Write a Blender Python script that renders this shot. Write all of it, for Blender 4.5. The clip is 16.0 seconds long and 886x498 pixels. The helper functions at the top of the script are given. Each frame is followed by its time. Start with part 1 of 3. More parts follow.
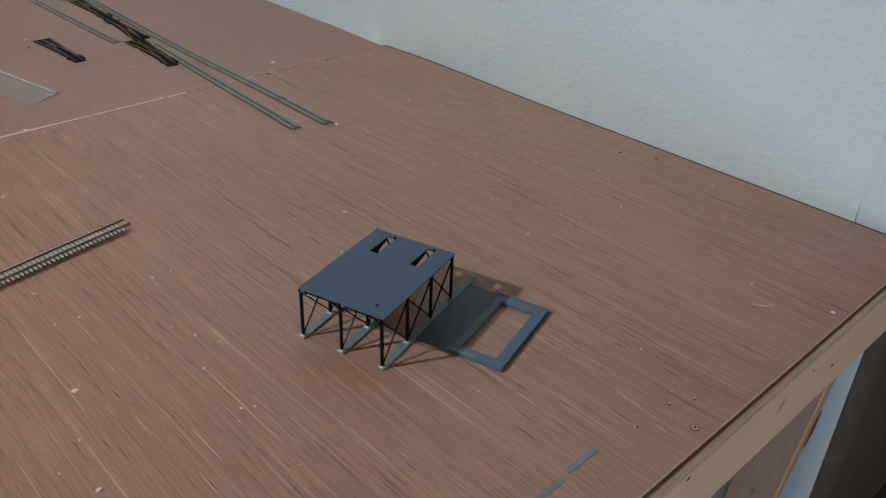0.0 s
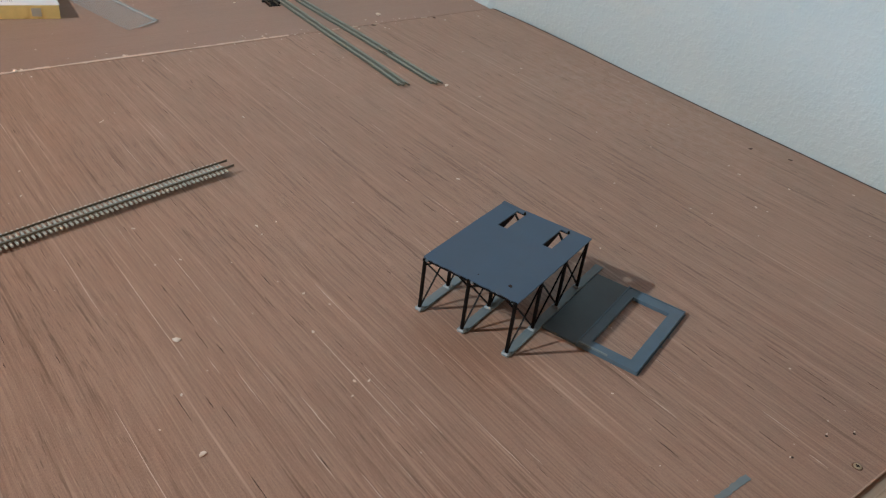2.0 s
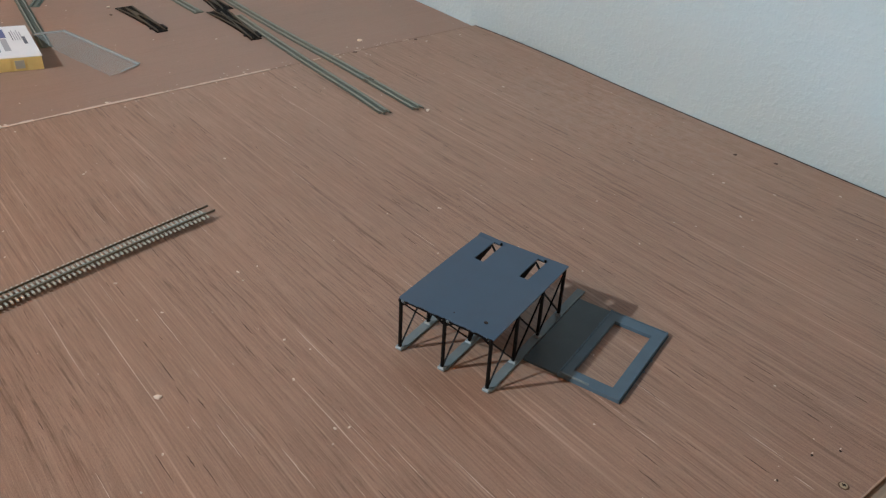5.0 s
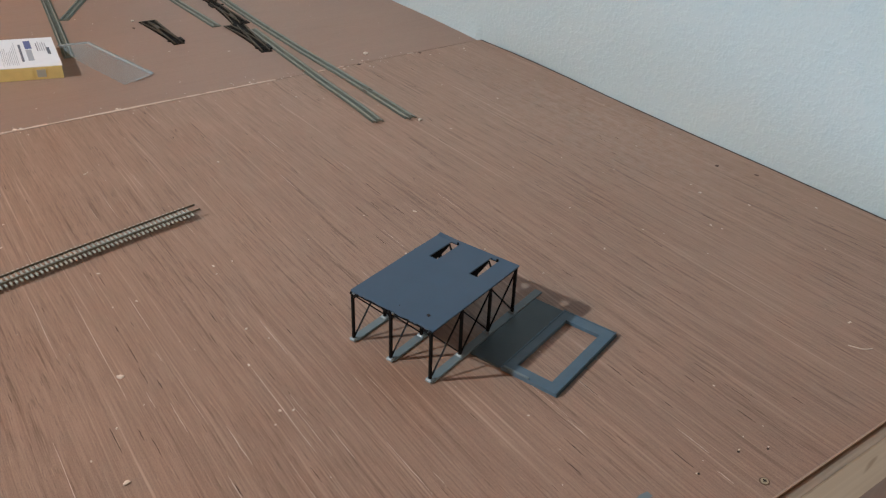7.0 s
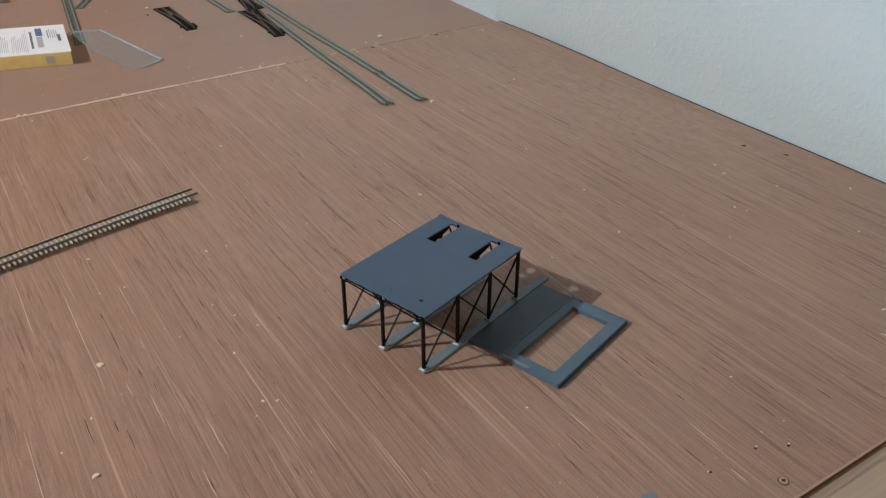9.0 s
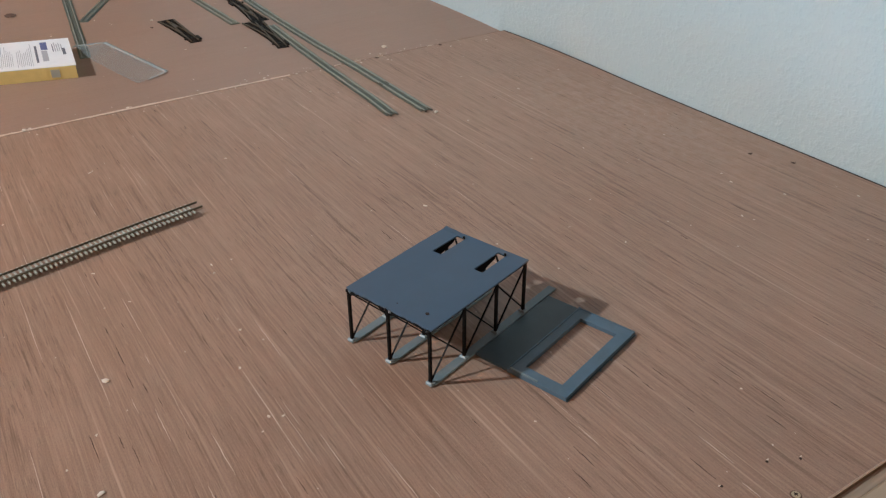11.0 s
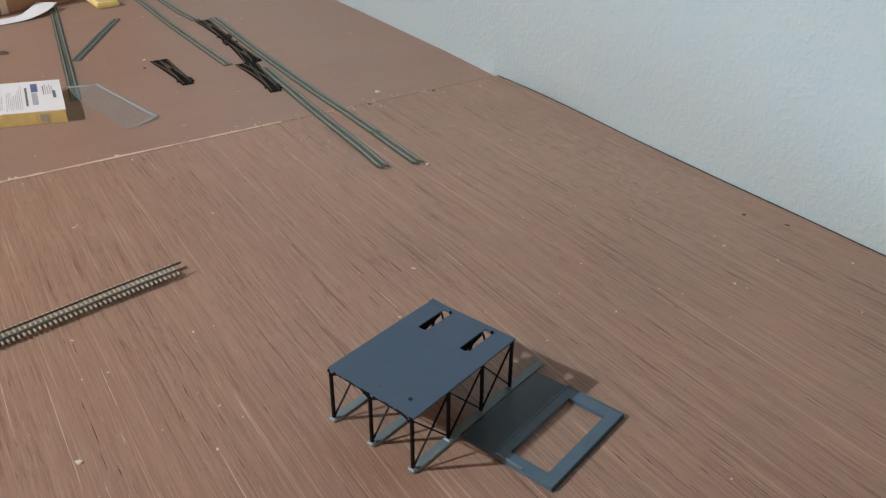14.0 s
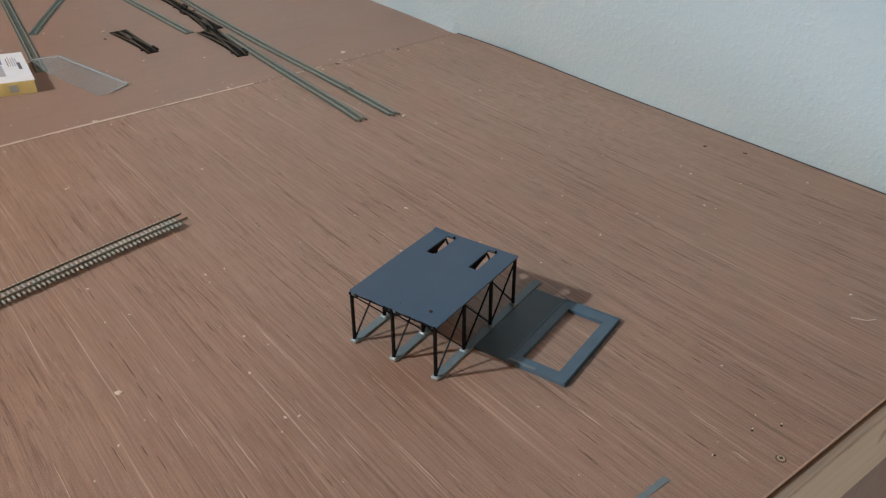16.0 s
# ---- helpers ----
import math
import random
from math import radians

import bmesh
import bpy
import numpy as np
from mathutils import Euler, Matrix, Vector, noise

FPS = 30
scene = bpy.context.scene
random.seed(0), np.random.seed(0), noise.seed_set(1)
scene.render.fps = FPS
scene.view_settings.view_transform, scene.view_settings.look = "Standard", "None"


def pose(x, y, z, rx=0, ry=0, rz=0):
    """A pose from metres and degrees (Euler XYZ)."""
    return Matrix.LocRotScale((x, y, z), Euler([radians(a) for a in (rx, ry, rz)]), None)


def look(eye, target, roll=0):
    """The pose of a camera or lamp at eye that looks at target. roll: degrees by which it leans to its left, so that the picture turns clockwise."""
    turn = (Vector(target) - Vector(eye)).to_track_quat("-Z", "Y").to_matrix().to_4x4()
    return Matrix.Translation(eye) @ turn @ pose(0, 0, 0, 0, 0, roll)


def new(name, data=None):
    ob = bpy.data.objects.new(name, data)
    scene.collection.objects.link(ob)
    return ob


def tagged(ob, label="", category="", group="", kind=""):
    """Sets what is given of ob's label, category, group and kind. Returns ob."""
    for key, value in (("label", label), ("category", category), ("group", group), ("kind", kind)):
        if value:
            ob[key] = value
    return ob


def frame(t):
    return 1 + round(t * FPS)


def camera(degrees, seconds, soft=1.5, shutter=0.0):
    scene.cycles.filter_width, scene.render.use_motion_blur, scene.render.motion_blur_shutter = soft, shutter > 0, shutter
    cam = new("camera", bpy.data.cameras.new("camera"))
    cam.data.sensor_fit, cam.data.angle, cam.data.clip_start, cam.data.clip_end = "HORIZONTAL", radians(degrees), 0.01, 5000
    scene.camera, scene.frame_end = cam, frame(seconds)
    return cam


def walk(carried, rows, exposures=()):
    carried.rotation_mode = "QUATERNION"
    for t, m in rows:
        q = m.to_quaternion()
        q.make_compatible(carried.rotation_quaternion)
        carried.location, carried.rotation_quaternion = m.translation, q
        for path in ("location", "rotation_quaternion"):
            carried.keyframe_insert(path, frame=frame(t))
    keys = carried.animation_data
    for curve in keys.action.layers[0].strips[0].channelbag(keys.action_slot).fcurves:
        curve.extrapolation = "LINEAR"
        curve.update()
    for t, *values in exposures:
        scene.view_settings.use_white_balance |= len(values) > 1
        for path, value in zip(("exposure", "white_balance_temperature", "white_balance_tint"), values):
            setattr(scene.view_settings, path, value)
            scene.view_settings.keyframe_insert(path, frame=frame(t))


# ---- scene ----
cam = camera(57.0, 16.0, soft=1.25)
PATH = [
    (0, (-1.237, -0.25, 0.599), (-0.036, 0.97, -0.435), 2.1),
    (0.5, (-1.238, -0.258, 0.596), (-0.11, 1.034, -0.432), 1.3),
    (1, (-1.245, -0.174, 0.587), (-0.109, 1.116, -0.435), 1.5),
    (1.5, (-1.277, -0.115, 0.567), (-0.131, 1.158, -0.466), 4.1),
    (2, (-1.268, -0.124, 0.545), (-0.152, 1.127, -0.545), 7.3),
    (2.5, (-1.218, -0.207, 0.575), (-0.124, 1.044, -0.537), 5.2),
    (3, (-1.198, -0.27, 0.587), (-0.126, 1.003, -0.523), 5.1),
    (3.5, (-1.201, -0.29, 0.591), (-0.15, 1.009, -0.509), 5.2),
    (4, (-1.193, -0.27, 0.593), (-0.155, 1.046, -0.497), 3.8),
    (4.5, (-1.201, -0.187, 0.578), (-0.148, 1.121, -0.509), 2.9),
    (5, (-1.223, -0.135, 0.581), (-0.136, 1.144, -0.507), 2.9),
    (5.2, (-1.222, -0.142, 0.594), (-0.13, 1.137, -0.488), 2.8),
    (7.3, (-1.155, -0.242, 0.584), (-0.174, 1.146, -0.469), 1.5),
    (7.5, (-1.147, -0.231, 0.572), (-0.18, 1.167, -0.482), 1.2),
    (8, (-1.121, -0.233, 0.546), (-0.169, 1.172, -0.512), 0.8),
    (8.5, (-1.119, -0.229, 0.547), (-0.185, 1.185, -0.514), 0.6),
    (9, (-1.105, -0.232, 0.547), (-0.182, 1.186, -0.519), 0.0),
    (9.5, (-1.096, -0.224, 0.549), (-0.179, 1.198, -0.518), -0.4),
    (10, (-1.096, -0.215, 0.546), (-0.184, 1.21, -0.52), -0.7),
    (10.2, (-1.101, -0.216, 0.544), (-0.185, 1.215, -0.511), -0.5),
    (12.5, (-1.102, -0.241, 0.562), (-0.18, 1.193, -0.485), -1.1),
    (13, (-1.095, -0.234, 0.565), (-0.165, 1.2, -0.474), -1.0),
    (13.5, (-1.078, -0.216, 0.579), (-0.146, 1.22, -0.454), -0.5),
    (14, (-1.065, -0.192, 0.594), (-0.13, 1.256, -0.42), 0.1),
    (14.5, (-1.067, -0.171, 0.573), (-0.13, 1.28, -0.435), -0.2),
    (15, (-1.102, -0.164, 0.561), (-0.159, 1.268, -0.469), -0.7),
    (15.5, (-1.147, -0.19, 0.569), (-0.16, 1.197, -0.48), -0.5),
    (16, (-1.175, -0.219, 0.576), (-0.134, 1.122, -0.481), -0.5),
]
EXPOSURES = [(0.0, -0.34), (1.0, -0.26), (2.0, -0.18), (3.5, -0.08), (5.0, -0.18), (7.3, -0.07), (9.0, -0.03), (12.5, -0.04), (14.5, -0.05), (16.0, -0.14)]
walk(cam, [(t, look(eye, target, roll)) for t, eye, target, roll in PATH], EXPOSURES)

# ---- world and lights ----
world = bpy.data.worlds.new("world")
scene.world = world
world.use_nodes = True
wn = world.node_tree.nodes
sky = wn.new("ShaderNodeTexSky")
sky.sky_type, sky.sun_disc = "NISHITA", False
sky.sun_elevation, sky.sun_rotation = radians(35), radians(-65)
world.node_tree.links.new(sky.outputs[0], wn["Background"].inputs[0])
wn["Background"].inputs[1].default_value = 0.08

FLOOR_Z, CEIL_Z = -0.92, 2.98


def lamp(name, kind, energy, colour, m, **settings):
    data = bpy.data.lights.new(name, kind)
    data.energy, data.color = energy, colour
    for key, value in settings.items():
        if key == "size":
            data.size = value
        elif key == "size_y":
            data.shape, data.size_y = "RECTANGLE", value
        elif key == "radius":
            data.shadow_soft_size = value
    ob = new(name, data)
    ob.matrix_world = m
    return ob


# the ceiling lamp's bulb, and the sky's light in the window's opening
lamp("bulb_light", "POINT", 725.0, (0.855, 0.985, 1.06), pose(-4.20, 2.00, 2.86), radius=0.065)
lamp("window_light", "AREA", 66.0, (0.60, 0.79, 1.0), look((-4.55, -1.7, -0.40), (0, -0.2, -0.40)), size=1.5, size_y=0.55)

# unseen warm fill lamp, added to brighten the table's front board
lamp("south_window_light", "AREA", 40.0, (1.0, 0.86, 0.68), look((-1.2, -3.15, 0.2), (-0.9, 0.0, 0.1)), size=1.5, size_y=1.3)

# ---- materials ----


def material(name, base=(0.5, 0.5, 0.5), rough=0.5, metal=0.0, spec=0.5):
    m = bpy.data.materials.new(name)
    m.use_nodes = True
    b = m.node_tree.nodes["Principled BSDF"]
    b.inputs["Base Color"].default_value = (*base, 1)
    b.inputs["Roughness"].default_value = rough
    b.inputs["Metallic"].default_value = metal
    b.inputs["Specular IOR Level"].default_value = spec
    return m


class Nodes:
    """Short hand to wire a material's nodes."""

    def __init__(self, m):
        self.t, self.b = m.node_tree, m.node_tree.nodes["Principled BSDF"]

    def add(self, kind, **values):
        n = self.t.nodes.new("ShaderNode" + kind)
        for key, value in values.items():
            n.inputs[key].default_value = value
        return n

    def link(self, a, b):
        self.t.links.new(a, b)

    def coords(self, scale=(1, 1, 1), turn=0.0, kind="Object"):
        c, mp = self.add("TexCoord"), self.add("Mapping")
        mp.inputs["Scale"].default_value = scale
        mp.inputs["Rotation"].default_value = (0, 0, turn)
        self.link(c.outputs[kind], mp.inputs[0])
        return mp.outputs[0]

    def noise(self, at, scale, detail=3.0, rough=0.6, distort=0.0):
        n = self.add("TexNoise", Scale=scale, Detail=detail, Roughness=rough, Distortion=distort)
        self.link(at, n.inputs["Vector"])
        return n.outputs["Fac"]

    def ramp(self, fac, stops):
        r = self.add("ValToRGB")
        e = r.color_ramp.elements
        while len(e) < len(stops):
            e.new(0.5)
        for k, (p, c) in zip(e, stops):
            k.position, k.color = p, (*c, 1) if len(c) == 3 else c
        self.link(fac, r.inputs[0])
        return r.outputs[0]

    def mix(self, fac, a, b, how="MIX"):
        n = self.t.nodes.new("ShaderNodeMix")
        n.data_type, n.blend_type = "RGBA", how
        for socket, value in ((n.inputs[0], fac), (n.inputs[6], a), (n.inputs[7], b)):
            if isinstance(value, (int, float)):
                socket.default_value = value
            elif isinstance(value, tuple):
                socket.default_value = (*value, 1)
            else:
                self.link(value, socket)
        return n.outputs[2]

    def bump(self, height, strength=0.3, distance=0.001):
        n = self.add("Bump", Strength=strength, Distance=distance)
        self.link(height, n.inputs["Height"])
        self.link(n.outputs[0], self.b.inputs["Normal"])

    def colour(self, c):
        self.link(c, self.b.inputs["Base Color"])

    def rough(self, fac, low, high):
        r = self.add("MapRange")
        r.inputs["To Min"].default_value, r.inputs["To Max"].default_value = low, high
        self.link(fac, r.inputs[0])
        self.link(r.outputs[0], self.b.inputs["Roughness"])


def grey(v):
    return (v, v, v)


def plywood(name, along_y, contrast=1.0):
    """Red-brown rotary-cut lauan veneer: long fine lines along the grain, short dark pores."""
    m = material(name, rough=0.42, spec=0.4)
    n = Nodes(m)
    warp = n.add("TexNoise", Scale=2.2, Detail=2.0)
    n.link(n.coords(), warp.inputs["Vector"])
    shift = n.add("VectorMath")
    shift.operation = "MULTIPLY_ADD"
    shift.inputs[1].default_value = (0.012, 0.012, 0.0)
    n.link(warp.outputs["Color"], shift.inputs[0])
    n.link(n.coords(), shift.inputs[2])

    def lines(scale, stretch, detail, off=0.0):
        mp = n.add("Mapping")
        mp.inputs["Scale"].default_value = (1, stretch, 1) if along_y else (stretch, 1, 1)
        mp.inputs["Location"].default_value = (off, off, off)
        n.link(shift.outputs[0], mp.inputs[0])
        return n.noise(mp.outputs[0], scale, detail, 0.6)

    fine, mid, band = lines(420, 0.030, 3), lines(190, 0.016, 4, 3.1), lines(48, 0.016, 4, 7.7)
    streak, dark, pore = lines(230, 0.007, 2, 11.3), lines(235, 0.030, 4, 17.9), lines(520, 0.055, 2, 23.3)
    blot = n.noise(n.coords(), 3.0, 4, 0.6)
    speck = n.noise(n.coords((1, 0.4, 1)), 1050, 2, 0.7)
    patch = n.noise(n.coords((1, 0.30, 1) if along_y else (0.30, 1, 1)), 9.0, 3, 0.6)
    busy = n.ramp(patch, [(0.40, grey(0.14)), (0.60, grey(1.0))])  # where the grain stands out
    calm = n.ramp(patch, [(0.38, grey(1.0)), (0.62, grey(0.25))])
    base = n.ramp(band, [(0.28, (0.205, 0.127, 0.090)), (0.48, (0.302, 0.198, 0.147)), (0.72, (0.365, 0.248, 0.188))])
    base = n.mix(0.0 if along_y else 0.85, base, (0.292, 0.193, 0.149))
    base = n.mix(0.60 if along_y else 0.12, base, n.ramp(mid, [(0.37, (0.170, 0.104, 0.072)), (0.63, (0.445, 0.307, 0.232))]))
    base = n.mix(0.44 if along_y else 0.14, base, n.ramp(fine, [(0.36, (0.165, 0.100, 0.068)), (0.64, (0.455, 0.313, 0.238))]))
    base = n.mix(0.34, base, n.ramp(speck, [(0.32, (0.17, 0.105, 0.075)), (0.68, (0.44, 0.305, 0.235))]))
    base = n.mix(0.26, base, n.ramp(blot, [(0.35, (0.258, 0.156, 0.115)), (0.65, (0.372, 0.250, 0.196))]))

    def share(fac, top):
        return n.mix(1.0, fac, grey(top), "MULTIPLY")

    base = n.mix(share(busy, 0.74 * contrast), base, n.ramp(dark, [(0.31, (0.36, 0.31, 0.28)), (0.44, grey(1.0))]), "MULTIPLY")
    base = n.mix(share(busy, 0.62 * contrast), base, n.ramp(pore, [(0.32, grey(0.42)), (0.41, grey(1.0))]), "MULTIPLY")
    pale = n.mix(1.0, n.ramp(streak, [(0.60, grey(0.0)), (0.70, grey(0.76 * contrast))]), calm, "MULTIPLY")
    base = n.mix(pale, base, (0.50, 0.365, 0.285))
    dash = n.ramp(lines(560, 0.05, 2, 31.7), [(0.62, grey(0.0)), (0.70, grey(0.40 * contrast))])
    base = n.mix(dash, base, (0.50, 0.36, 0.27))
    base = n.mix(1.0, base, (1.005, 1.0, 0.975) if along_y else (0.955, 0.975, 0.985), "MULTIPLY")
    if along_y:  # a scuffed, dusty patch by the wall
        near = n.add("VectorMath")
        near.operation = "DISTANCE"
        near.inputs[1].default_value = (-0.10, 0.36, 0.0)
        n.link(n.coords((1, 0.5, 1)), near.inputs[0])
        spots = n.ramp(n.noise(n.coords((1, 0.7, 1)), 70, 6, 0.8), [(0.42, grey(0.0)), (0.66, grey(0.42))])
        reach = n.ramp(near.outputs["Value"], [(0.03, grey(1.0)), (0.24, grey(0.0))])
        base = n.mix(n.mix(1.0, spots, reach, "MULTIPLY"), base, (0.46, 0.38, 0.33))
    n.colour(base)
    n.rough(blot, 0.36, 0.52)
    n.bump(n.mix(0.5, mid, fine), 0.22 * contrast, 0.0005)
    return m


def lumber(name, a, b, scale=1.0):
    """Sawn softwood, grain along x of the object."""
    m = material(name, rough=0.6)
    n = Nodes(m)
    grain = n.noise(n.coords((0.03, 1, 1)), 130 * scale, 4, 0.6, 0.4)
    broad = n.noise(n.coords((0.15, 1, 1)), 12 * scale, 3, 0.5, 0.8)
    c = n.mix(0.5, n.ramp(grain, [(0.3, a), (0.7, b)]), n.ramp(broad, [(0.3, a), (0.7, b)]))
    spot = n.noise(n.coords((0.6, 1, 1)), 22, 2, 0.4)
    c = n.mix(n.ramp(spot, [(0.72, grey(0)), (0.78, grey(0.6))]), c, (0.16, 0.09, 0.05))
    n.colour(c)
    n.bump(grain, 0.25, 0.0008)
    return m


PLY_NEAR = plywood("plywood_veneer", True)
PLY_FAR = plywood("plywood_veneer_cross", False, 0.22)
PLY_EDGE = material("plywood_edge", (0.60, 0.485, 0.405), 0.8)
# near-black tone that paints in the shade past the wall corner
HALL_SHADE = lumber("hall_shade_dark", (0.052, 0.048, 0.043), (0.078, 0.073, 0.066))
PINE = lumber("pine_board", (0.48, 0.405, 0.325), (0.63, 0.55, 0.455))
LEDGE = lumber("grimy_board_edge", (0.22, 0.170, 0.128), (0.46, 0.370, 0.285), 2.0)
PINE_LEG = lumber("pine_leg", (0.34, 0.22, 0.16), (0.46, 0.32, 0.24))


def plaster(name, base, texture):
    m = material(name, base, 0.75, spec=0.3)
    n = Nodes(m)
    at = n.coords()
    blobs = n.noise(at, 125, 3, 0.5)
    fine = n.noise(at, 260, 2, 0.5)
    tone = n.noise(at, 2.0, 3, 0.5)
    n.colour(n.mix(0.25, base, n.ramp(tone, [(0.3, tuple(c * 0.93 for c in base)), (0.7, base)])))
    flat = n.ramp(blobs, [(0.44, grey(0)), (0.74, grey(1))])
    n.bump(n.mix(0.12, flat, fine), texture, 0.0022)
    return m


WALL = plaster("textured_wall_paint", (0.412, 0.535, 0.580), 0.60)
SMOOTH = plaster("smooth_wall_paint", (0.40, 0.50, 0.58), 0.05)
# unseen ceiling and walls: red-brown chosen to dim and warm the bounce
CEILING = plaster("warm_bounce_ceiling", (0.27, 0.100, 0.028), 0.3)
BOUNCE_BROWN = plaster("warm_bounce_paint", (0.25, 0.085, 0.022), 0.3)


def carpet():
    m = material("carpet", (0.09, 0.08, 0.07), 0.95, spec=0.1)
    n = Nodes(m)
    f = n.noise(n.coords(), 420, 3, 0.7)
    n.colour(n.mix(0.4, n.ramp(f, [(0.3, (0.05, 0.045, 0.04)), (0.7, (0.14, 0.125, 0.11))]), n.ramp(n.noise(n.coords(), 5), [(0.3, (0.07, 0.06, 0.055)), (0.7, (0.11, 0.10, 0.09))])))
    n.bump(f, 0.8, 0.004)
    return m


CARPET = carpet()


def plastic(name, base, rough=0.4, vary=0.15, spec=0.5):
    """Moulded styrene with faint scuffs."""
    m = material(name, base, rough, spec=spec)
    n = Nodes(m)
    at = n.coords()
    f = n.noise(at, 45, 4, 0.6)
    g = n.noise(at, 900, 2, 0.6)
    n.colour(n.ramp(f, [(0.3, tuple(c * (1 - vary) for c in base)), (0.7, tuple(c * (1 + vary) for c in base))]))
    n.rough(f, rough * 0.85, rough * 1.15)
    n.bump(g, 0.12, 0.0003)
    return m


DECK_GREY = plastic("blue_grey_styrene", (0.053, 0.096, 0.152), 0.55, 0.06)
STRIP_GREY = plastic("light_grey_styrene", (0.155, 0.205, 0.225), 0.42, 0.10)
FRAME_GREY = plastic("mid_grey_styrene", (0.072, 0.126, 0.176), 0.40, 0.10)
# frame grey taken darker: the trestle's shade is in this colour
SHADED_GREY = plastic("shaded_grey_styrene", (0.046, 0.068, 0.078), 0.42, 0.10)
FOOT_GREY = plastic("pale_grey_styrene", (0.22, 0.275, 0.30), 0.45, 0.10)
BLACK = plastic("brown_black_styrene", (0.0050, 0.0040, 0.0038), 0.5, 0.2, 0.10)
GLUE = material("dried_glue", (0.12, 0.155, 0.175), 0.3)
TIE_GREEN = plastic("grey_green_sleeper", (0.155, 0.185, 0.160), 0.5, 0.18)
WEB_PALE = plastic("grey_green_webbing", (0.17, 0.20, 0.175), 0.45, 0.15)
WEB_GREEN = plastic("dark_green_webbing", (0.075, 0.098, 0.082), 0.5, 0.15)
TIE_LOOSE = plastic("grey_brown_sleeper", (0.50, 0.52, 0.465), 0.35, 0.18)
TIE_BLACK = plastic("black_sleeper", (0.009, 0.007, 0.006), 0.5, 0.2, 0.2)
RAIL = material("nickel_silver_rail", (0.27, 0.30, 0.27), 0.5, 0.3)
RAIL_DARK = material("darkened_rail", (0.17, 0.15, 0.115), 0.4, 0.4)
PAPER = plastic("white_paper", (0.72, 0.74, 0.76), 0.7, 0.03, 0.2)
YELLOW = plastic("yellow_card", (0.80, 0.66, 0.27), 0.55, 0.06)
INK = material("dark_ink", (0.12, 0.13, 0.16), 0.7)
INK_PALE = material("faded_ink", (0.36, 0.38, 0.41), 0.7)
INK_FAINT = material("faint_ink", (0.45, 0.47, 0.42), 0.7)
INK_BLUE = material("blue_ink", (0.10, 0.13, 0.28), 0.6)
CARD = plastic("brown_cardboard", (0.36, 0.21, 0.12), 0.8, 0.08, 0.2)
TAPE = material("pale_tape", (0.62, 0.55, 0.42), 0.5)
CHIP = material("pale_wood_chip", (0.70, 0.62, 0.53), 0.8)
CHIP_DARK = material("dark_crumb", (0.10, 0.06, 0.045), 0.8)
STEEL = material("screw_steel", (0.46, 0.38, 0.26), 0.45, 0.5)
EDGE_TAN = material("sawn_edge", (0.44, 0.32, 0.25), 0.8)
# colour of the shade in the gap between sheet and wall
GAP_DARK = material("gap_shade_dark", (0.022, 0.018, 0.016), 0.8)
RAIL_BLACK = material("blackened_rail", (0.080, 0.066, 0.046), 0.45, 0.3)
CHECK = material("open_grain", (0.060, 0.034, 0.024), 0.9)
KNOT = material("dark_knot", (0.13, 0.07, 0.04), 0.6)
HOLE = material("dark_hole", (0.03, 0.018, 0.013), 0.9)


def clear_film(name, milky, shine):
    m = material(name, (0.85, 0.88, 0.88), 0.18)
    n = Nodes(m)
    see, gloss, milk, a, b = n.add("BsdfTransparent"), n.add("BsdfGlossy"), n.add("BsdfDiffuse"), n.add("MixShader"), n.add("MixShader")
    see.inputs[0].default_value = (0.93, 0.95, 0.95, 1)
    gloss.inputs["Roughness"].default_value = 0.15
    milk.inputs[0].default_value = (0.6, 0.63, 0.63, 1)
    a.inputs[0].default_value, b.inputs[0].default_value = milky, shine
    n.link(see.outputs[0], a.inputs[1]), n.link(milk.outputs[0], a.inputs[2])
    n.link(a.outputs[0], b.inputs[1]), n.link(gloss.outputs[0], b.inputs[2])
    n.link(b.outputs[0], n.t.nodes["Material Output"].inputs[0])
    return m


FILM = clear_film("clear_film", 0.19, 0.07)
RIM = clear_film("milky_film_rim", 0.40, 0.08)
CHALK = clear_film("rubbed_paint", 0.38, 0.0)

# ---- mesh helpers ----


def add_box(bm, x0, x1, y0, y1, z0, z1, m=None):
    m = m or Matrix()
    r = bmesh.ops.create_cube(bm, size=1.0, matrix=m @ Matrix.Translation(((x0 + x1) / 2, (y0 + y1) / 2, (z0 + z1) / 2)) @ Matrix.Diagonal((x1 - x0, y1 - y0, z1 - z0, 1)))
    return r["verts"]


def box(x0, x1, y0, y1, z0, z1, bevel=0.0, segments=1):
    bm = bmesh.new()
    add_box(bm, x0, x1, y0, y1, z0, z1)
    if bevel:
        bmesh.ops.bevel(bm, geom=bm.edges[:], offset=bevel, segments=segments, affect="EDGES")
    return bm


def bar(p, q, wide, deep, bevel=0.0):
    """A square bar from p to q."""
    p, q = Vector(p), Vector(q)
    way = q - p
    turn = way.to_track_quat("Z", "Y").to_matrix().to_4x4()
    bm = box(-wide / 2, wide / 2, -deep / 2, deep / 2, 0, way.length, bevel)
    bm.transform(Matrix.Translation(p) @ turn)
    return bm


def mesh_of(name, bm, mat, smooth=False):
    me = bpy.data.meshes.new(name)
    bmesh.ops.recalc_face_normals(bm, faces=bm.faces[:])
    bm.to_mesh(me)
    bm.free()
    me.materials.append(mat)
    if smooth:
        for p in me.polygons:
            p.use_smooth = True
    return me


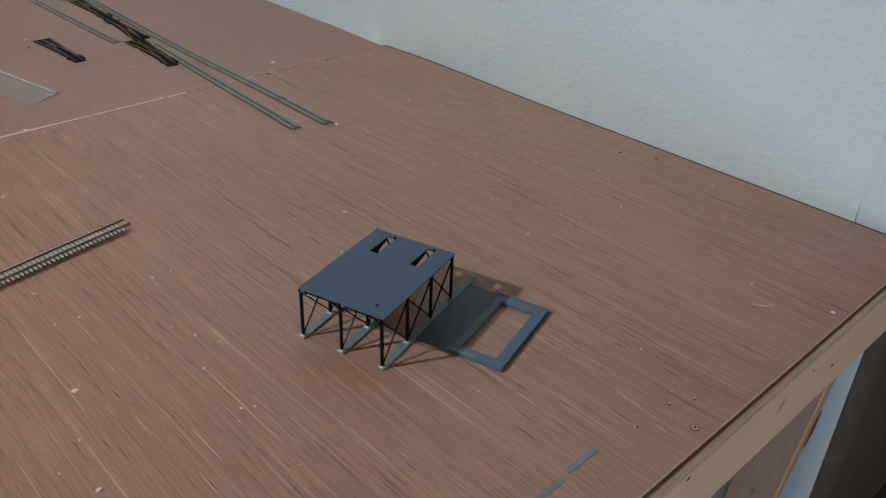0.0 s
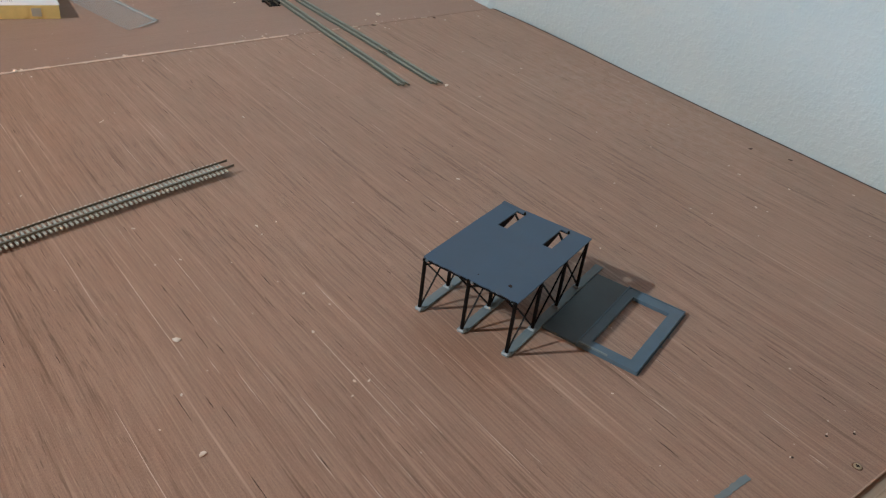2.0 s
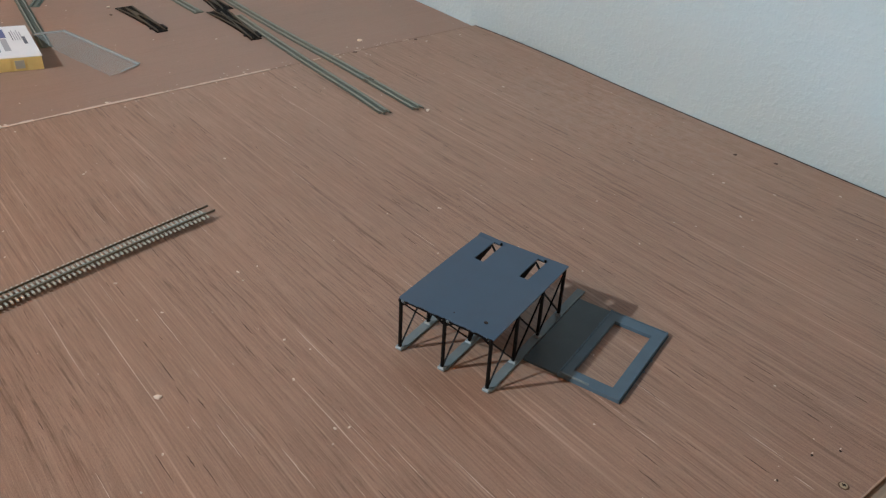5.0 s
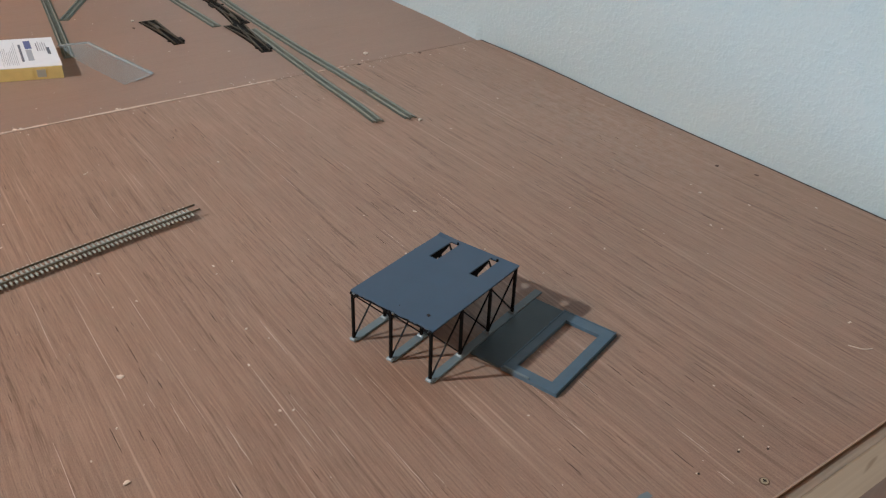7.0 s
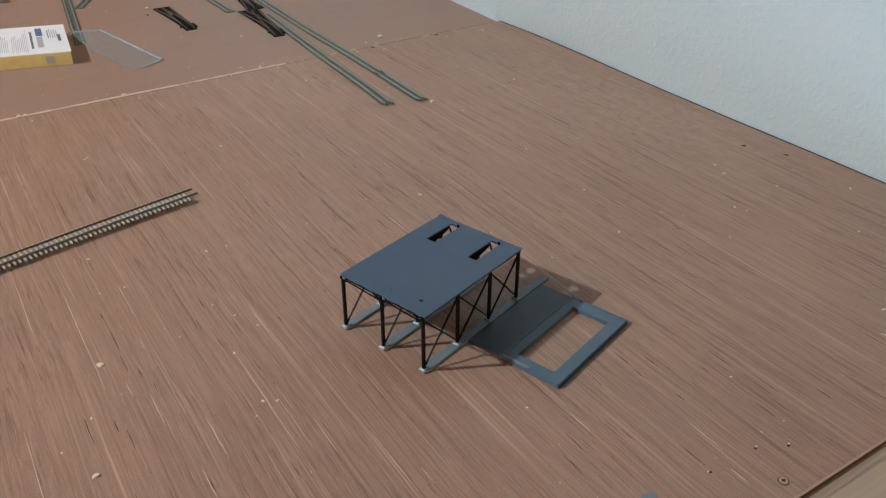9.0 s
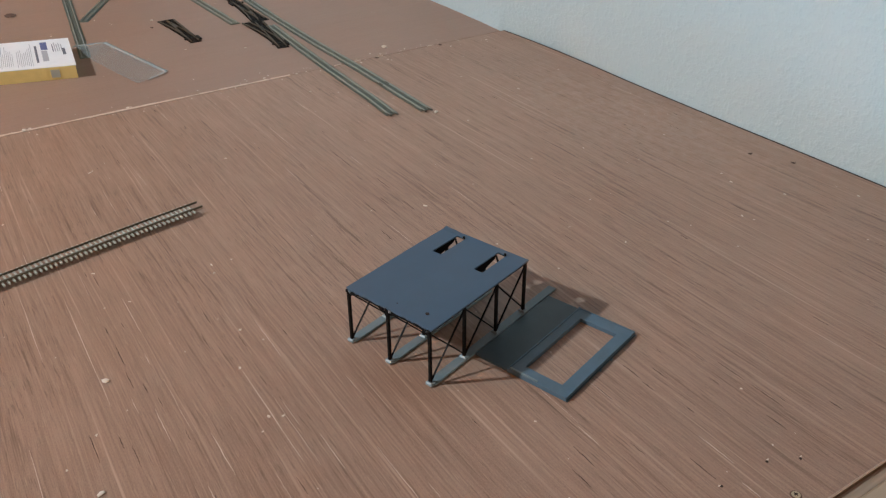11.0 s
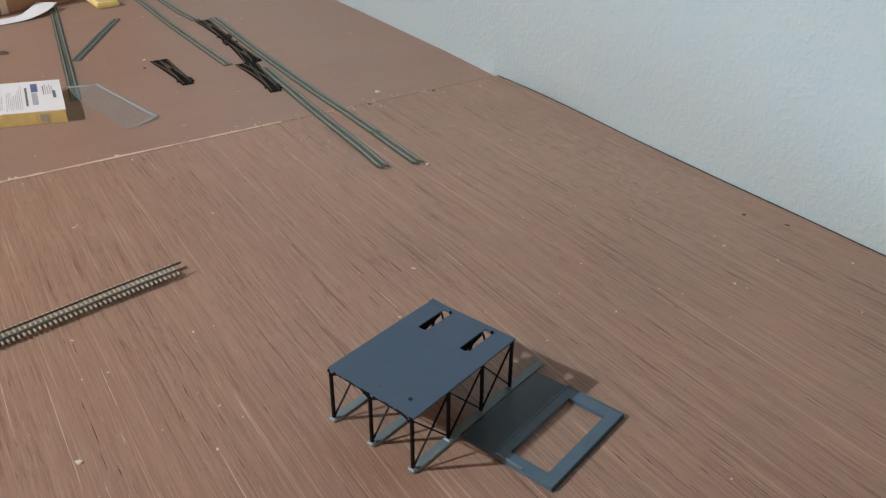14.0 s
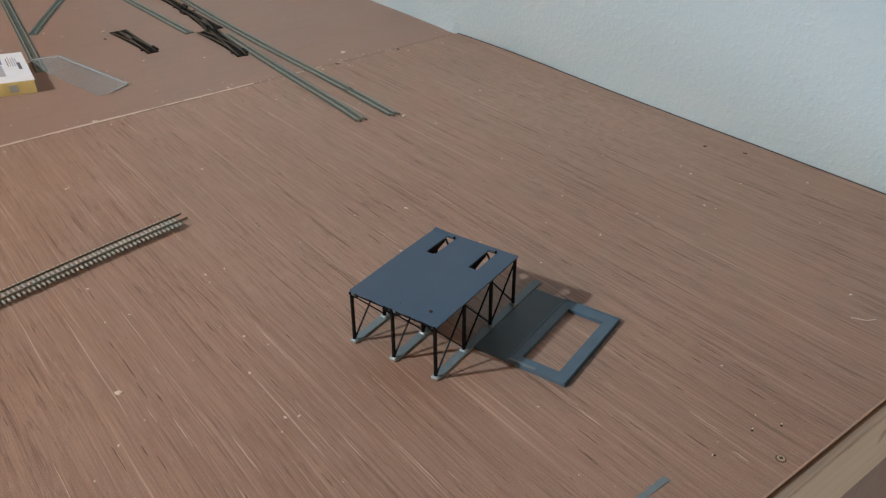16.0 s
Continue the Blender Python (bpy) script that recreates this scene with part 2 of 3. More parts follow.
def part(name, bm, mat, parent, label="", smooth=False):
    ob = new(name, mesh_of(name, bm, mat, smooth))
    ob.parent = parent
    return tagged(ob, label)


def thing(name, m, label, category, group="", kind=""):
    ob = new(name)
    ob.empty_display_size = 0.02
    ob.matrix_world = m
    return tagged(ob, label, category, group, kind)


def single(name, bm, mat, m, label, category, group="", kind="", smooth=False):
    ob = new(name, mesh_of(name, bm, mat, smooth))
    ob.matrix_world = m
    return tagged(ob, label, category, group, kind)


def slab(outline, z0, z1, bevel=0.0):
    """An upright prism over a flat outline."""
    bm = bmesh.new()
    f = bm.faces.new([bm.verts.new((x, y, z0)) for x, y in outline])
    up = bmesh.ops.extrude_face_region(bm, geom=[f])
    bmesh.ops.translate(bm, verts=[v for v in up["geom"] if isinstance(v, bmesh.types.BMVert)], vec=(0, 0, z1 - z0))
    if bevel:
        bmesh.ops.bevel(bm, geom=bm.edges[:], offset=bevel, segments=1, affect="EDGES")
    return bm


# ---- the room ----
RX, RY0, RY1 = -4.6, -3.2, 4.6
single("floor", box(RX - 0.1, 2.6, RY0 - 0.1, RY1 + 0.1, FLOOR_Z - 0.1, FLOOR_Z), CARPET, Matrix(), "dark brown carpeted floor of the room", "floor", kind="structure")
single("ceiling", box(RX - 0.1, 2.6, RY0 - 0.1, RY1 + 0.1, CEIL_Z, CEIL_Z + 0.1), CEILING, Matrix(), "unseen room ceiling, red-brown to warm the bounced light", "ceiling", kind="structure")

# the wall along the table ends in a rounded outside corner
CORNER, BULL, STEP = 0.004, 0.055, 0.101
NEAR_Y, FAR_Y, TW, PT = 0.0, 1.236, -2.44, 0.0055
NEAR_EDGE = [(0.0, -0.001), (0.12, 0.000), (0.30, 0.001), (0.45, 0.0018), (0.60, 0.001), (0.77, 0.0025), (0.86, 0.005), (0.95, 0.0085), (1.06, 0.0105), (1.14, 0.0095), (FAR_Y, 0.0055)]
FAR_EDGE = [(FAR_Y + 0.0004, -0.0060), (1.31, -0.0015), (1.45, 0.0035), (1.75, 0.0055), (FAR_Y + 2.44, 0.0055)]
WALL_X = 0.0042


def wall_mesh():
    """Plaster that bows a little along the table and flares where it meets the top."""
    stops = [(STEP, 0.0)] + NEAR_EDGE[2:-1] + [(FAR_Y - 0.004, 0.0055), (FAR_Y + 0.012, -0.0050)] + FAR_EDGE[1:-1] + [(RY1, 0.0055)]
    heights = [FLOOR_Z, -0.012, 0.0, 0.004, 0.009, 0.015, 0.023, 0.033, 0.045, CEIL_Z]
    bm = bmesh.new()
    rows = []
    for y, edge in stops:
        row = []
        for z in heights:
            f = min(1.0, max(0.0, z / 0.045)) ** 0.7
            row.append(bm.verts.new(((edge + 0.0010) * (1 - f) + WALL_X * f, y, z)))
        rows.append([bm.verts.new((0.14, y, FLOOR_Z))] + row + [bm.verts.new((0.14, y, CEIL_Z))])
    for p, q in zip(rows, rows[1:]):
        for k in range(len(p)):
            bm.faces.new((p[k - 1], p[k], q[k], q[k - 1]))
    bm.faces.new(rows[0])
    bm.faces.new(rows[-1])
    return bm


single("wall_east", wall_mesh(), WALL, Matrix(), "pale blue-grey wall with knocked-down plaster texture", "wall", kind="structure")
outline = [(0.14, STEP), (0.005, STEP)]
for k in range(33):
    a = math.pi / 2 * k / 32
    outline.append((0.005 + BULL - BULL * math.cos(a), CORNER + BULL - BULL * math.sin(a)))
outline.append((0.141, CORNER))
single("wall_corner", slab(outline, FLOOR_Z, CEIL_Z), SMOOTH, Matrix(), "smooth bluish-white rounded outside corner of the wall", "wall", kind="structure")
# added dark skin: the shade on the corner's turned side, as colour
casing = [(0.139, CORNER + 0.06), (0.030, CORNER + 0.06)]
for k in range(13, 33):
    a = math.pi / 2 * k / 32
    casing.append((0.004 + (BULL + 0.002) * (1 - math.cos(a)), CORNER + BULL - (BULL + 0.003) * math.sin(a)))
casing.append((0.139, CORNER - 0.004))
single("door_casing", slab(casing, FLOOR_Z, CEIL_Z), HALL_SHADE, Matrix(), "added dark skin round the wall corner, shade put into its colour", "door casing", kind="structure")
# the hall walls carry their shade in the base colour
single("wall_hall_side", box(0.14, 2.6, CORNER, CORNER + 0.12, FLOOR_Z, CEIL_Z), HALL_SHADE, Matrix(), "hallway wall with its shade put into the colour", "wall", kind="structure")
single("wall_hall_end", box(2.5, 2.6, RY0, CORNER, FLOOR_Z, CEIL_Z), HALL_SHADE, Matrix(), "added hallway end wall, coloured dark for shade", "wall", kind="structure")
single("wall_north", box(RX, 0.14, RY1, RY1 + 0.1, FLOOR_Z, CEIL_Z), BOUNCE_BROWN, Matrix(), "unseen wall beyond the table, brown to warm the bounced light", "wall", kind="structure")
# unseen wall; its opening is added to go with the fill lamp
bm = bmesh.new()
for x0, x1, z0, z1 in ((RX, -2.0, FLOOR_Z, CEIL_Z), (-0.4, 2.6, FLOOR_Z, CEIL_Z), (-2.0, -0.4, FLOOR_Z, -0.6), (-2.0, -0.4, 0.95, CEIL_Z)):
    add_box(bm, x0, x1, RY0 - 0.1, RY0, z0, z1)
single("wall_south", bm, BOUNCE_BROWN, Matrix(), "unseen warm brown room wall, opening added behind the fill lamp", "wall", kind="structure")
WY0, WY1, WZ0, WZ1 = -2.5, -0.9, -0.7, 0.2
bm = bmesh.new()
add_box(bm, RX - 0.1, RX, RY0, WY0, FLOOR_Z, CEIL_Z)
add_box(bm, RX - 0.1, RX, WY1, RY1, FLOOR_Z, CEIL_Z)
add_box(bm, RX - 0.1, RX, WY0, WY1, FLOOR_Z, WZ0)
add_box(bm, RX - 0.1, RX, WY0, WY1, WZ1, CEIL_Z)
single("wall_west", bm, BOUNCE_BROWN, Matrix(), "unseen wall with a window opening, brown to warm the bounced light", "wall", kind="structure")

# ---- table ----


def skew_front(bm):
    """The front edge is sawn a little out of square."""
    for v in bm.verts:
        if v.co.y < 0.04:
            v.co.y -= 0.011 * (v.co.x + 0.43)
    return bm


def back_strip():
    """A dark strip along the sheet's bowed back, for the shaded gap at the wall."""
    inner = [(x - 0.0030, y) for y, x in NEAR_EDGE]
    return slab(inner + [(x + 0.0002, y) for y, x in reversed(NEAR_EDGE)], -0.004, 0.0003)


near_sheet = single("plywood_sheet", skew_front(slab([(TW, FAR_Y), (TW, NEAR_Y)] + [(x, y) for y, x in NEAR_EDGE], -PT, 0.0)), PLY_NEAR, Matrix(), "red-brown lauan plywood tabletop sheet, unfinished, scuffed", "tabletop", "tabletop sheets")
single("plywood_sheet", slab([(TW, FAR_Y + 2.44), (TW, FAR_Y + 0.0004)] + [(x, y) for y, x in FAR_EDGE], -PT + 0.0004, 0.0004), PLY_FAR, Matrix(), "red-brown lauan plywood sheet with cross grain, butted behind the first", "tabletop", "tabletop sheets")
part("sheet_edge", skew_front(box(TW, -0.0013, -0.0010, 0.0001, -0.0030, 0.00010)), EDGE_TAN, near_sheet, "pale sawn front edge")
# added strip: draws the gap's shade as a dark line
part("back_edge", back_strip(), GAP_DARK, near_sheet, "dark strip painting in the shaded gap at the wall")
frame_ = thing("table_frame", pose(0, 0, FLOOR_Z), "pine two-by-four frame carrying the plywood", "table frame")
top = -PT - FLOOR_Z
part("front_rail", skew_front(box(TW, -0.012, -0.0130, 0.032, top - 0.0885, top - 0.0005, 0.0015)), PINE, frame_, "knotty pale pine front board")
part("dirty_top", skew_front(box(TW, -0.013, -0.0122, -0.0012, top - 0.0006, top + 0.0004)), LEDGE, frame_, "grimy weathered top of the front board")
part("back_rail", box(TW, -0.012, 3.6, 3.638, top - 0.089, top, 0.002), PINE, frame_)
for k, x in enumerate((-2.4, -1.6, -0.85, -0.05)):
    part("joist", box(x - 0.019, x + 0.019, 0.033, 3.599, top - 0.089, top, 0.002), PINE, frame_)


# a lean that leaves the leg in place 0.3 m below the top
LEAN = Matrix(((1, 0, 0.088, -0.0546), (0, 1, -0.057, 0.0353), (0, 0, 1, 0), (0, 0, 0, 1)))
for x, y in ((-0.098, 0.077), (-2.34, 0.077), (-0.098, 3.55), (-2.34, 3.55), (-1.3, 1.9)):
    bm = box(-0.41, 0.41, -0.0395, 0.0395, -0.016, 0.016, 0.003)
    up = pose(x, y - 0.004, 0.41, 0, 90, 0)
    if (x, y) == (-0.098, 0.077):  # this one leans in towards its foot
        bm.transform(up.inverted() @ LEAN @ up)
    ob = part("table_leg", bm, PINE_LEG, frame_, "brownish pine leg with bark-edged corner")
    ob.matrix_local = up

# ---- the model trestle and its loose parts ----
SITE = pose(-0.776, 0.311, 0, 0, 0, 17)
LONG, WIDE, HIGH = 0.163, 0.112, 0.0705
COLS, ROWS_Y = (0.0015, 0.0555, 0.110, 0.1615), (0.0, 0.056, 0.112)


def slab_side(x0, x1, y0, y1, z0, z1):
    """An upright plate, deep at its near end and tapering towards the far one."""
    bm = box(x0, x1, y0, y1, z0, z1)
    for v in bm.verts:
        if v.co.x > x1 - 1e-6 and v.co.z < z0 + 1e-6:
            v.co.z = z1 - 0.004
    return bm


def trestle():
    t = thing("model_trestle", SITE, "half-built plastic model trestle with blue-grey deck and black legs", "model building")
    # deck: a thin plate with two slots and a ragged front edge
    rng = random.Random(4)
    xs = [0.0, 0.1115, 0.1555, LONG]
    slots = ((0.0205, 0.0320), (0.0785, 0.0905))
    ys = [-0.0035, slots[0][0], slots[0][1], slots[1][0], slots[1][1], WIDE + 0.0015]
    z0, z1 = HIGH - 0.0016, HIGH
    bm = bmesh.new()
    for i in range(3):
        for j in range(5):
            if i == 1 and j in (1, 3):
                continue
            bm.faces.new([bm.verts.new((x, y, z0)) for x, y in ((xs[i], ys[j]), (xs[i + 1], ys[j]), (xs[i + 1], ys[j + 1]), (xs[i], ys[j + 1]))])
    bmesh.ops.remove_doubles(bm, verts=bm.verts[:], dist=1e-5)
    cut = [e for e in bm.edges if e.is_boundary and all(v.co.x < 1e-6 for v in e.verts)]
    bmesh.ops.subdivide_edges(bm, edges=cut, cuts=9)
    for v in bm.verts:
        if v.co.x < 1e-6:
            v.co.x += rng.uniform(-0.0007, 0.0009)
    up = bmesh.ops.extrude_face_region(bm, geom=bm.faces[:])
    bmesh.ops.translate(bm, verts=[v for v in up["geom"] if isinstance(v, bmesh.types.BMVert)], vec=(0, 0, z1 - z0))
    for v in bm.verts:  # slightly sagging plate, one corner lifted
        v.co.z += 0.0012 * math.sin(v.co.x * 25) * (v.co.y / WIDE - 0.4) + (0.0016 if v.co.x > 0.16 and v.co.y > 0.1 else 0)
    deck = part("deck", bm, DECK_GREY, t, "matte blue-grey deck plate with two slots")
    for x, y, r in ((0.0185, 0.0172, 0.0024), (0.0129, 0.0525, 0.0007)):
        bm = bmesh.new()
        bmesh.ops.create_cone(bm, cap_ends=True, segments=9, radius1=r, radius2=r * 0.8, depth=0.0005)
        for v in bm.verts:
            v.co.x *= 1 + rng.uniform(-0.25, 0.25)
        bm.transform(Matrix.Translation((x, y, HIGH + 0.0004)))
        part("pin_hole", bm, HOLE, deck, "small dark hole")
    # blobs of dark glue where the chords meet the front edge
    for y in ROWS_Y[:2]:
        for k in range(5):
            bm = bmesh.new()
            bmesh.ops.create_icosphere(bm, subdivisions=1, radius=rng.uniform(0.0012, 0.0021))
            for v in bm.verts:
                v.co *= rng.uniform(0.8, 1.2)
            bm.transform(Matrix.Translation((rng.uniform(-0.0014, 0.0004), y + rng.uniform(-0.001, 0.011), HIGH - rng.uniform(0.0018, 0.0032))))
            part("glue_blob", bm, BLACK, deck, "lump of dark glue")
    # three side frames: top chord, legs, crossed braces, footing strip
    for row, y in enumerate(ROWS_Y):
        part("chord", bar((-0.001, y, HIGH - 0.0035), (LONG + 0.001, y, HIGH - 0.0035), 0.0032, 0.0034, 0.0004), BLACK, t)
        for x in COLS:
            lg = part("leg", bar((x, y, 0.0022), (x + (0.0006 if row else 0), y, HIGH - 0.0052), 0.0034, 0.0034, 0.0005), BLACK, t)
            bm = box(x - 0.0038, x + 0.0036, y - 0.0044, y + 0.0044, 0.0, 0.0044, 0.0012)
            part("foot", bm, FOOT_GREY, lg, "pale grey foot pad")
        for a, b in zip(COLS, COLS[1:]):
            part("brace", bar((a, y - 0.0006, 0.005), (b, y - 0.0006, HIGH - 0.006), 0.0016, 0.0014), BLACK, t)
            part("brace", bar((a, y + 0.0008, HIGH - 0.006), (b, y + 0.0008, 0.006), 0.0018, 0.0014), BLACK, t)
        end = 0.2225 if row == 0 else 0.172
        part("footing_strip", box(0.002, end, y - 0.0052, y + 0.0052, 0.0, 0.0026, 0.0004), STRIP_GREY, t, "light grey footing strip")
    # short knee struts and glue below the front edge
    for y0, y1 in ((0.0, 0.014), (0.056, 0.042), (0.056, 0.071), (0.112, 0.100)):
        part("knee_strut", bar((0.002, y0, HIGH - 0.011), (0.0015, y1, HIGH - 0.0025), 0.0016, 0.0016), BLACK, t)
    part("end_beam", bar((0.0024, 0.001, HIGH - 0.0032), (0.0024, WIDE - 0.001, HIGH - 0.0032), 0.0030, 0.0032), BLACK, t)
    part("end_beam", bar((LONG - 0.003, 0.001, HIGH - 0.0035), (LONG - 0.003, WIDE - 0.001, HIGH - 0.0035), 0.002, 0.003), BLACK, t)
    # chutes below the slots: black cheeks, a sloping grey floor and a slanting bar
    for y0, y1 in slots:
        for y in (y0 - 0.0008, y1):
            part("chute_cheek", slab_side(0.1112, 0.1500, y, y + 0.0008, HIGH - 0.0150, HIGH - 0.0018), BLACK, t)
        bm = box(0.0, 0.024, y0, y1, -0.0005, 0.0005)
        bm.transform(pose(0.1116, 0, HIGH - 0.0040, 0, 32, 0))
        part("chute_floor", bm, SHADED_GREY, t)
        bm = bmesh.new()
        bmesh.ops.create_cone(bm, cap_ends=True, segments=8, radius1=0.0016, radius2=0.0013, depth=0.0030)
        bm.transform(Matrix.Translation((0.1540, y0 + 0.0012, HIGH + 0.0012)))
        part("peg", bm, BLACK, t, "short black peg at the slot's end", True)
        part("chute_bar", bar((0.1420, y0, HIGH - 0.0060), (0.1515, y1, HIGH - 0.0030), 0.0018, 0.0022), BLACK, t)
    for y in (0.004, 0.052, 0.109):
        bm = bmesh.new()
        bmesh.ops.create_icosphere(bm, subdivisions=2, radius=0.0020)
        for v in bm.verts:
            v.co *= rng.uniform(0.75, 1.2)
            v.co.x *= 0.6
        bm.transform(Matrix.Translation((0.0008, y, HIGH - 0.0035)))
        part("glue_blob", bm, GLUE if y > 0.05 else STRIP_GREY, t, "shiny dried glue", True)
    return t


trestle()


def window_panel():
    """The flat moulding beside the trestle: a plate coloured as in shade and a frame round an opening."""
    t = thing("wall_panel_kit_part", SITE, "flat grey plastic kit wall with one large window opening", "model part")
    part("plate", box(0.0665, 0.2045, -0.0475, -0.0062, 0.0, 0.0026, 0.0003), SHADED_GREY, t, "smooth grey plate with the trestle's shade in its colour")
    x0, x1, y0, y1, i0, i1, j0, j1 = 0.0662, 0.2035, -0.119, -0.0480, 0.0805, 0.1870, -0.1055, -0.0605
    for name, q in (("frame_bar", (x0, x1, j1, y1)), ("frame_bar", (x0, x1, y0, j0)), ("frame_bar", (x0, i0, j0, j1)), ("frame_bar", (i1, x1, j0, j1))):
        part(name, box(*q, 0.0, 0.0048), FRAME_GREY, t)
    part("ridge", box(0.070, 0.2035, -0.0500, -0.0485, 0.0048, 0.0057), FRAME_GREY, t)
    part("ridge", box(x0 + 0.001, x0 + 0.0032, -0.0835, -0.0505, 0.0048, 0.0062), STRIP_GREY, t, "pale moulded ridge")
    part("lip", box(x0, x1, y0 - 0.0016, y0 - 0.0003, 0.0, 0.0014), SHADED_GREY, t)
    part("lip", box(x0, x1, y0 - 0.0002, y0 + 0.0014, 0.0048, 0.0055), FRAME_GREY, t)
    part("lip", box(x1 - 0.0016, x1, y0 + 0.002, y1, 0.0048, 0.0054), FRAME_GREY, t)
    for x in (0.127, 0.149):
        part("tab", box(x, x + 0.003, y0 - 0.0028, y0 - 0.0017, 0.0, 0.0012), FRAME_GREY, t)
    part("tab", box(0.172, 0.1745, y1, y1 + 0.0012, 0.0026, 0.0044), FRAME_GREY, t)


window_panel()

# ---- track ----
GAUGE, RAIL_H, TIE_H = 0.0162, 0.0024, 0.0022


def spline(points, step):
    """Even stations along a smooth line through points: place and heading."""
    pts = [Vector((*p, 0)) if len(p) == 2 else Vector(p) for p in points]
    pts = [2 * pts[0] - pts[1]] + pts + [2 * pts[-1] - pts[-2]]
    fine = []
    for a, b, c, d in zip(pts, pts[1:], pts[2:], pts[3:]):
        for k in range(24):
            s = k / 24
            fine.append(0.5 * (2 * b + (c - a) * s + (2 * a - 5 * b + 4 * c - d) * s * s + (3 * b - a - 3 * c + d) * s**3))
    fine.append(pts[-2])
    out, left = [], 0.0
    for p, q in zip(fine, fine[1:]):
        way = q - p
        while left <= way.length:
            out.append((p + way.normalized() * left, way.normalized()))
            left += step
        left -= way.length
    return out


def rail_mesh(stations, off, z0, wide=0.0011, head=0.0016, RAIL_H=0.0024):
    """A flat-bottomed rail swept along the stations, off to one side."""
    profile = [(-wide, 0), (wide, 0), (wide * 0.35, RAIL_H * 0.3), (wide * 0.35, RAIL_H * 0.65), (head / 2, RAIL_H * 0.75), (head / 2, RAIL_H), (-head / 2, RAIL_H), (-head / 2, RAIL_H * 0.75), (-wide * 0.35, RAIL_H * 0.65), (-wide * 0.35, RAIL_H * 0.3)]
    bm = bmesh.new()
    last = None
    for p, way in stations:
        side = Vector((way.y, -way.x, 0)).normalized()
        ring = [bm.verts.new(p + side * (off + a) + Vector((0, 0, z0 + b))) for a, b in profile]
        if last:
            for i in range(len(ring)):
                bm.faces.new((last[i - 1], last[i], ring[i], ring[i - 1]))
        else:
            bm.faces.new(ring)
        last = ring
    bm.faces.new(last)
    return bm


def tie_bm(length, width):
    bm = box(-width / 2, width / 2, -length / 2, length / 2, 0, TIE_H)
    for y in (-GAUGE / 2, GAUGE / 2):
        add_box(bm, -width * 0.4, width * 0.4, y - 0.0024, y + 0.0024, TIE_H, TIE_H + 0.0007)
    return bm


def track(points, label, tie_mat, rail_mat, tie_long=0.0225, pitch=0.0071, tie_wide=0.0034, bare=(0.0, 0.0), single_ties=False, z=0.0, gauge=0.0125, rail=(0.0012, 0.0015), joints=(), web=True, strip=0.0):
    t = thing("model_track", Matrix(), label, "model track", "lengths of model track")
    st = spline(points, 0.012)
    for off in (-gauge / 2, gauge / 2):
        part("rail", rail_mesh(st, off, z + TIE_H, *rail), rail_mat, t, "nickel-silver rail")
    if web:
        mid = [(p, w) for k, (p, w) in enumerate(st) if k * 0.012 >= bare[0]]
        part("webbing", rail_mesh(mid, 0.0, z, gauge * 0.46, gauge * 0.92, 0.0012), WEB_GREEN, t, "dark green webbing between the rails")
    if strip:
        part("webbing", rail_mesh(st[:-1], strip, z, 0.0016, 0.0030, 0.0026), WEB_PALE, t, "grey-green webbing strip inside one rail")
    ties = spline(points, pitch)
    keep = [(p, w) for k, (p, w) in enumerate(ties) if k * pitch >= bare[0] and (len(ties) - 1 - k) * pitch >= bare[1]]
    for p, w in joints:
        side = Vector((w.y, -w.x, 0))
        for off in (-gauge / 2, gauge / 2):
            bm = box(-0.007, 0.007, -0.0017, 0.0017, TIE_H, TIE_H + 0.0018, 0.0003)
            bm.transform(Matrix.Translation(p + side * off + Vector((0, 0, z))) @ Matrix.Rotation(math.atan2(w.y, w.x), 4, "Z"))
            part("rail_joiner", bm, RAIL_BLACK, t, "dark metal rail joiner")
    bm = tie_bm(tie_long, tie_wide) if single_ties else box(-tie_wide / 2, tie_wide / 2, -tie_long / 2, tie_long / 2, 0, TIE_H)
    me = mesh_of("sleeper", bm, tie_mat)
    for p, w in keep:
        ob = new("sleeper", me)
        ob.parent = t
        ob.matrix_local = Matrix.Translation((p.x, p.y, p.z + z)) @ Matrix.Rotation(math.atan2(w.y, w.x), 4, "Z")
    return t


# the curved loose length, lying a little sprung
track([(-1.42, 0.672, 0.0), (-1.26, 0.723, 0.002), (-1.106, 0.753, 0.004), (-0.951, 0.782, 0.005), (-0.847, 0.799, 0.006)], "loose length of track with grey sleepers and bare rail ends", TIE_LOOSE, RAIL_DARK, strip=0.0036, tie_long=0.0300, pitch=0.0063, tie_wide=0.0023, web=False, bare=(0.01, 0.012), single_ties=True, gauge=GAUGE, rail=(0.0008, 0.0010, 0.0028))
FAR = 0.0004
# the two long lengths that run beside each other, and those beyond
track([(-0.454, 0.942), (-0.447, 1.04), (-0.442, 1.17), (-0.435, 1.31), (-0.426, 1.46), (-0.419, 1.57)], "grey-green flexible track reaching from the turnout across the joint", TIE_GREEN, RAIL, z=FAR, bare=(0.005, 0.0), joints=[(Vector((-0.4535, 0.944, 0)), Vector((0.07, 0.997, 0)))])
track([(-0.394, 0.925), (-0.391, 1.06), (-0.389, 1.20), (-0.390, 1.38), (-0.387, 1.56), (-0.382, 1.74), (-0.373, 1.93), (-0.369, 2.06)], "long grey-green flexible track along the wall side", TIE_GREEN, RAIL, z=FAR, bare=(0.005, 0.0), joints=[(Vector((-0.3905, 1.085, 0)), Vector((0.0, 1.0, 0))), (Vector((-0.3938, 0.927, 0)), Vector((0.0, 1.0, 0)))])
